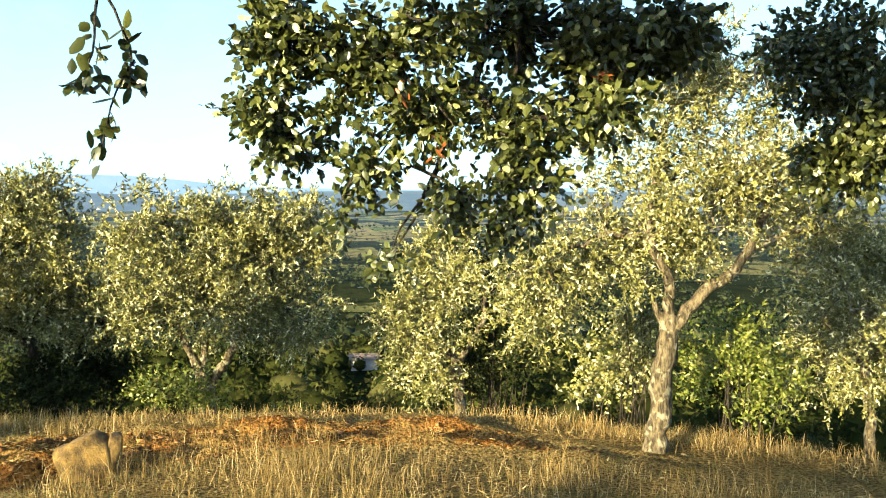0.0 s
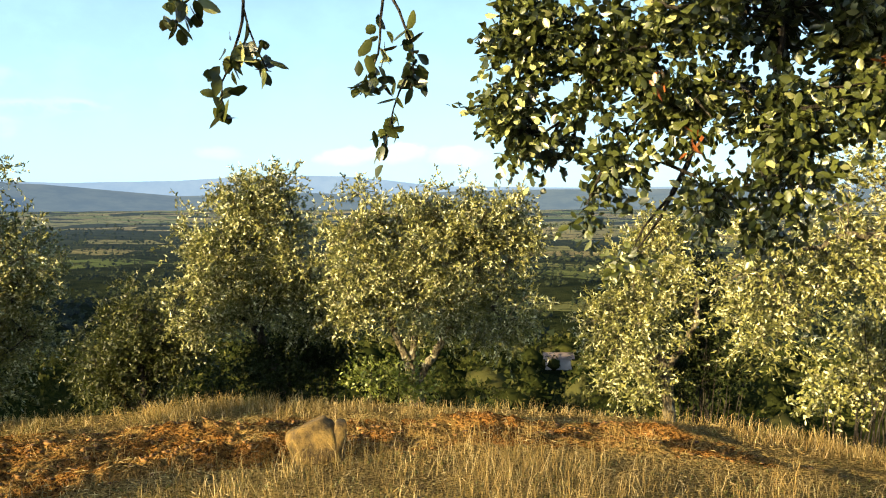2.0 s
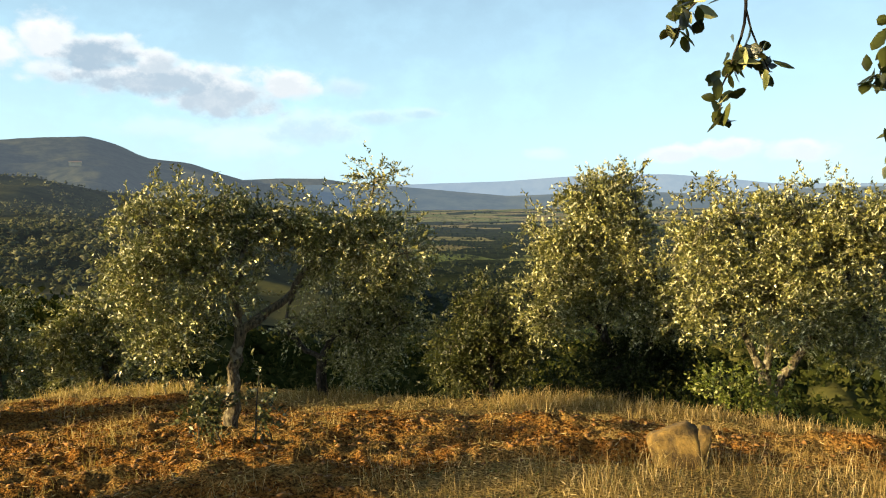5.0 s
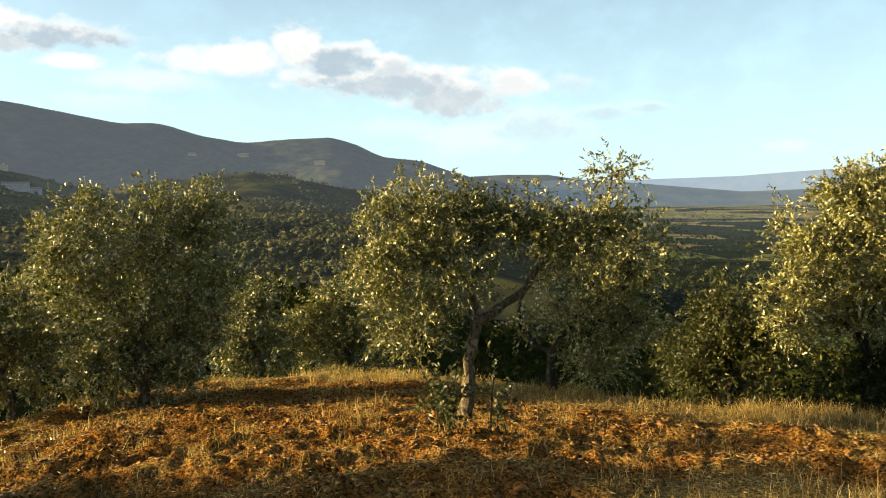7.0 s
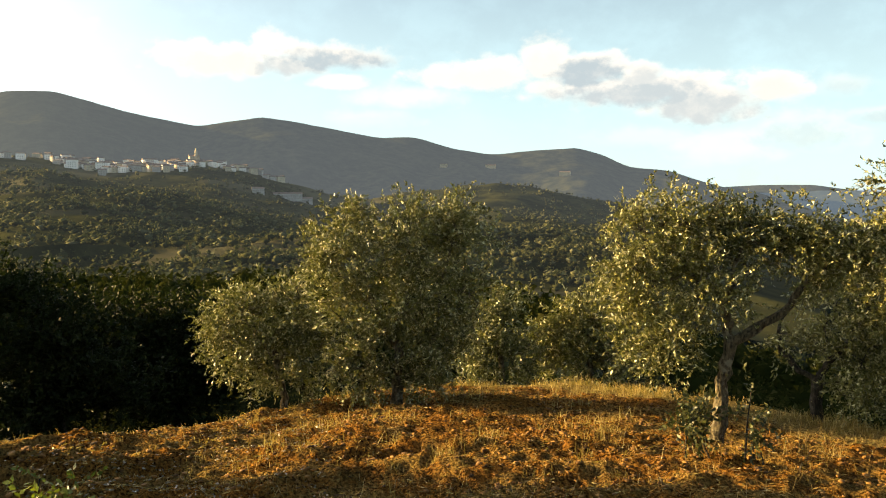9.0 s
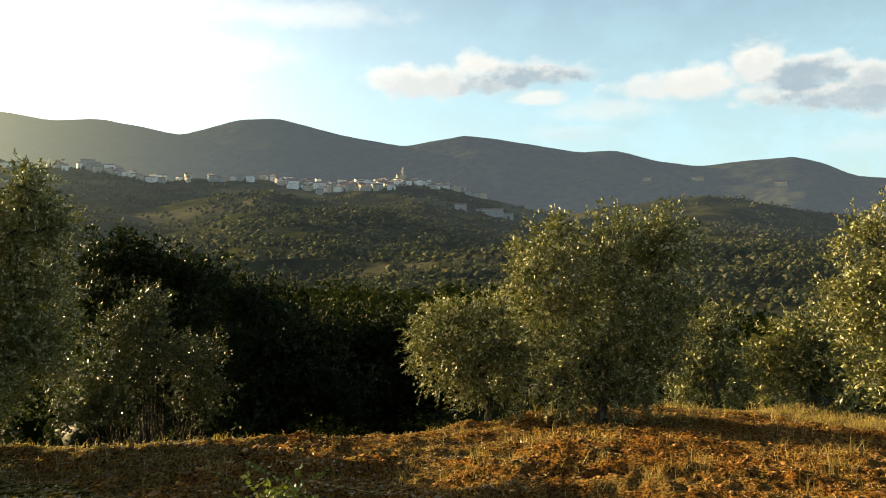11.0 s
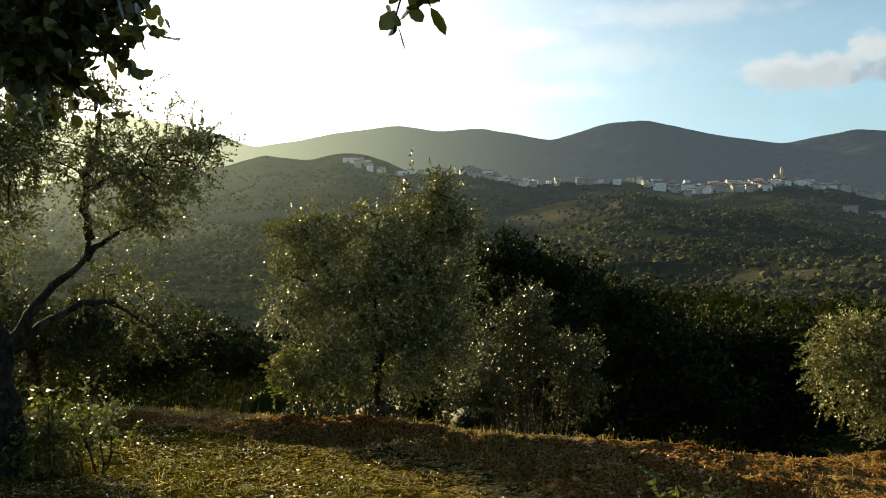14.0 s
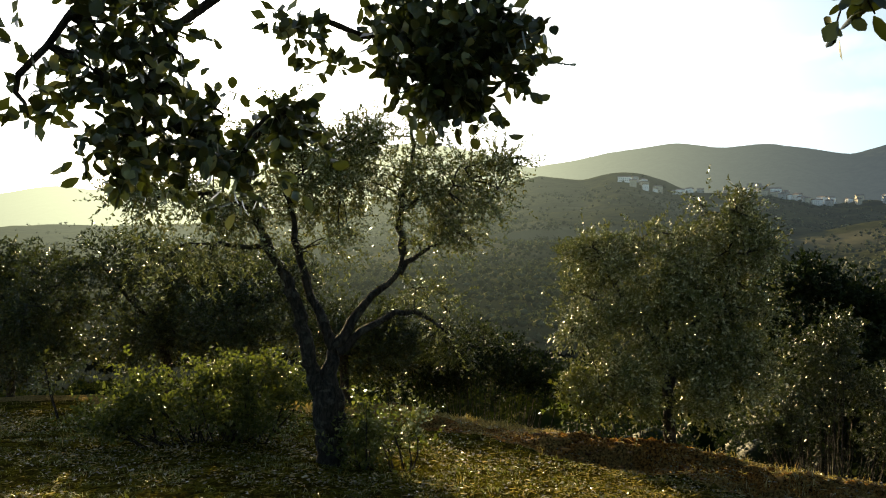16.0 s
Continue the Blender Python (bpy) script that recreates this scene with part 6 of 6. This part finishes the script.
def grove(name, n, az0, az1, r0, r1, size, material, height_at, seed, keep_at, label, power=1.0, per=16, step=6.5, core=0.42):
    """Far round-headed trees: a lumpy crown with ragged clumps round it, in rows where the land is planted."""
    rng = np.random.default_rng(seed)
    az = rng.uniform(az0, az1, n)
    r = r0 * (r1 / r0) ** (rng.uniform(0, 1, n) ** power)
    a = np.radians(az)
    x, y = HUB[0] - np.sin(a) * r, HUB[1] + np.cos(a) * r
    planted = lattice(x / 130, y / 130, seed + 1) > 0.5
    planted &= step > 0
    u, v = x * 0.8 + y * 0.6, y * 0.8 - x * 0.6
    u, v = np.where(planted, np.round(u / max(step, 1)) * step, u), np.where(planted, np.round(v / max(step, 1)) * step, v)
    x, y = u * 0.8 - v * 0.6 + rng.normal(0, 0.8, n), v * 0.8 + u * 0.6 + rng.normal(0, 0.8, n)
    az, r = polar(x, y)
    ok = keep_at(x, y, az, r, rng)
    x, y, az, r, planted = x[ok], y[ok], az[ok], r[ok], planted[ok]
    n = len(x)
    h = size * rng.uniform(0.6, 1.35, n) * np.where(planted, 0.8, 1.0)
    bm = bmesh.new()
    if r0 < 150:
        bmesh.ops.create_icosphere(bm, subdivisions=1, radius=1.0)
    else:
        bmesh.ops.create_cone(bm, segments=4, radius1=1.0, radius2=0.0, depth=1.0, cap_ends=False)
        tip = bm.verts.new((0, 0, -0.9))
        low = [vert for vert in bm.verts if abs(vert.co.z + 0.5) < 0.01]
        for vert in low:
            vert.co.z = 0.0
        low.sort(key=lambda vert: math.atan2(vert.co.y, vert.co.x))
        for k in range(4):
            bm.faces.new((low[(k + 1) % 4], low[k], tip))
        bm.verts.index_update()
    ball = np.array([vert.co[:] for vert in bm.verts])
    tris = np.array([[vert.index for vert in f.verts] for f in bm.faces])
    bm.free()
    middle = np.stack([x, y, height_at(x, y, az, r) + h * 0.38], 1)
    body = middle[:, None] + ball[None] * rng.normal(1.0, 0.2, (n, len(ball), 1)) * h[:, None, None] * np.array((core, core, core * 0.9))
    w = unit(rng.normal(0, 1, (n, per, 3)) + np.array((0, 0, 0.35)))
    c = middle[:, None] + w * rng.uniform(0.3, 0.6, (n, per, 1)) * h[:, None, None]
    s = h[:, None, None] * rng.uniform(0.10, 0.24, (n, per, 1)) * min(1.0, (14 / per) ** 0.5)
    one, two = unit(rng.normal(0, 1, (n, per, 3))), unit(rng.normal(0, 1, (n, per, 3)))
    tuft = np.stack([c + one * s, c + two * s, c - (one + two) * s * 0.6], 2).reshape(-1, 3)
    faces = np.concatenate([(np.arange(n)[:, None, None] * len(ball) + tris[None]).reshape(-1, 3), n * len(ball) + np.arange(len(tuft)).reshape(-1, 3)])
    tagged(mesh_object(name, np.concatenate([body.reshape(-1, 3), tuft]), faces, material), label, "woods", kind="stuff")


# the near-black leaves below carry the shade of the slope in their colour
woods("slope_trees", 170, -38, 168, 24, 46, 3.5, 1150, SHADED_SCRUB_LEAF, plain_z, 61,
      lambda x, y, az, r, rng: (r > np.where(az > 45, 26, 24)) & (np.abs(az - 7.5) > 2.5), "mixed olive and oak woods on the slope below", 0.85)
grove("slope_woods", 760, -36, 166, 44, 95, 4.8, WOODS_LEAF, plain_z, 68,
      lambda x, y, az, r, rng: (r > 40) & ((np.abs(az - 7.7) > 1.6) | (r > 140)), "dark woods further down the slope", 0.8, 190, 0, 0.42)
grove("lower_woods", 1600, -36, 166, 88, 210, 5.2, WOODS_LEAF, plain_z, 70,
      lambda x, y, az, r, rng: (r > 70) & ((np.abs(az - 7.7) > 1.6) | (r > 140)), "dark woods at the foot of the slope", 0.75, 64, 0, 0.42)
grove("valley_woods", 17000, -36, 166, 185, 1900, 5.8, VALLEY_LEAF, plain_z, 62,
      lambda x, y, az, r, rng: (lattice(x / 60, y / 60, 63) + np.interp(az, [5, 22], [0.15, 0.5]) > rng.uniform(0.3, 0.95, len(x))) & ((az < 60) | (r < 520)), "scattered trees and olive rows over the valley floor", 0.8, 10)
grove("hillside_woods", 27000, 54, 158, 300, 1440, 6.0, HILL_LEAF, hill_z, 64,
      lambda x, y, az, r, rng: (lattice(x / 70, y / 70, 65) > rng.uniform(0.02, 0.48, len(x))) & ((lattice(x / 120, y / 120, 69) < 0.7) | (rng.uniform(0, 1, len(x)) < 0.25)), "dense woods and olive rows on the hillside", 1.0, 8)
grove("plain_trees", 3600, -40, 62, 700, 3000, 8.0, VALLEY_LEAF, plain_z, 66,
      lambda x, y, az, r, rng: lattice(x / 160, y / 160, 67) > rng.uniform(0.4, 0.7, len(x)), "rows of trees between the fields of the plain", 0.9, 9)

# ---- village ----
WINDOW_PANE = bpy.data.meshes.new("window")


def box(bm, w, d, h, z=0.0):
    made = bmesh.ops.create_cube(bm, size=1.0)["verts"]
    for v in made:
        v.co = Vector((v.co.x * w, v.co.y * d, (v.co.z + 0.5) * h + z))


def window_mesh():
    """A shuttered window, half a hand deep."""
    bm = bmesh.new()
    box(bm, 0.9, 0.12, 1.3, -0.65)
    bm.to_mesh(WINDOW_PANE)
    bm.free()
    WINDOW_PANE.materials.append(SHUTTER)


window_mesh()


def house(az, r, w, d, h, wall, turn, label, name="house", z_add=0.0, height_at=hill_z):
    a = radians(az)
    x, y = HUB[0] - math.sin(a) * r, HUB[1] + math.cos(a) * r
    z = float(height_at(np.array([x]), np.array([y]), np.array([az]), np.array([r]))[0]) + z_add
    ob = root(name, az, r, z, label, "house", "village houses" if name == "house" else "")
    ob.matrix_world = ob.matrix_world @ Matrix.Rotation(radians(turn), 4, "Z")
    bm = bmesh.new()
    box(bm, w, d, h + 6, -6)
    body = new("wall", bpy.data.meshes.new("wall"))
    bm.to_mesh(body.data)
    bm.free()
    body.data.materials.append(wall)
    body.parent = ob
    bm = bmesh.new()
    e = 0.5
    pts = [(-w / 2 - e, -d / 2 - e, h), (w / 2 + e, -d / 2 - e, h), (w / 2 + e, d / 2 + e, h), (-w / 2 - e, d / 2 + e, h), (-w / 2 - e, 0, h + d * 0.22), (w / 2 + e, 0, h + d * 0.22)]
    v = [bm.verts.new(p) for p in pts]
    for f in ((0, 1, 5, 4), (2, 3, 4, 5), (0, 4, 3), (1, 2, 5), (3, 2, 1, 0)):
        bm.faces.new([v[i] for i in f])
    top = new("roof", bpy.data.meshes.new("roof"))
    bm.to_mesh(top.data)
    bm.free()
    top.data.materials.append(ROOF)
    top.parent = ob
    # rows of windows on the front
    for i in range(int(w / 3.2)):
        for j in range(int(h / 3.0)):
            ob_w = new("window", WINDOW_PANE)
            ob_w.parent = ob
            ob_w.location = ((i + 0.5 - int(w / 3.2) / 2) * 3.0, -d / 2 - 0.03, 1.5 + j * 2.9)
    return ob


def build_village():
    rng = random.Random(4)
    tones = {"plaster": "white-plastered", "stone_wall": "grey stone", "ochre_plaster": "ochre-plastered"}
    # the streets of the village, in steps below the crest: azimuths, nearest and farthest, number
    for az0, az1, r0, r1, count in ((84.6, 97.4, 1335, 1362, 60), (86.0, 97.0, 1305, 1332, 44), (87.0, 96.5, 1280, 1304, 24), (89.5, 96.0, 1258, 1280, 14), (88.4, 94.6, 1222, 1258, 13),
                                    (82.6, 85.5, 1325, 1355, 9), (97.4, 106.0, 1325, 1362, 20), (106.0, 110.6, 1330, 1362, 26), (110.6, 119.0, 1335, 1385, 18)):
        for i in range(count):
            wall = rng.choice([PLASTER, PLASTER, GREY_WALL, GREY_WALL, OCHRE, OCHRE])
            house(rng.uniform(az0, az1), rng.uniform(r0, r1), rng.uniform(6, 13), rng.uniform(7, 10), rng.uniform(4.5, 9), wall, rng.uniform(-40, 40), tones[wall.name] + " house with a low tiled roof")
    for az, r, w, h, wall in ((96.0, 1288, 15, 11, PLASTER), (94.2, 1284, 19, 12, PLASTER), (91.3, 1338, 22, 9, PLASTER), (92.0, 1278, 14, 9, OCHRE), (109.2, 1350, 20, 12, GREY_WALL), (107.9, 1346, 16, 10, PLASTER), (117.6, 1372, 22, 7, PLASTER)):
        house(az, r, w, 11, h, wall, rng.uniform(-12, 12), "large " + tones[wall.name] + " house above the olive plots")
    church = house(88.5, 1345, 15, 12, 9, OCHRE, 10, "ochre church with a bell tower above the village", "church", 5)
    bm = bmesh.new()
    box(bm, 3.6, 3.6, 20, -2)
    box(bm, 4.2, 4.2, 0.7, 14)
    box(bm, 2.2, 2.2, 3.5, 18)
    tower = new("bell_tower", bpy.data.meshes.new("bell_tower"))
    bm.to_mesh(tower.data)
    bm.free()
    tower.data.materials.append(OCHRE)
    tower.parent = church
    tower.location = (2, -7, 0)
    for az, r, w in ((84.3, 1130, 16), (82.3, 1160, 40), (81.0, 1190, 16)):
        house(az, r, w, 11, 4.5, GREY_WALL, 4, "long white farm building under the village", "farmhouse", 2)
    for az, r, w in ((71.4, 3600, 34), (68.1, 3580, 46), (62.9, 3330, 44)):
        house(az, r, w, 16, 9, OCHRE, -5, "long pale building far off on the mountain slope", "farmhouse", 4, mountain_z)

    house(7.7, 145, 4.6, 3.5, 1.9, GREY_WALL, 5, "small pale shed among trees far down the slope", "shed", 0.3, plain_z)


build_village()
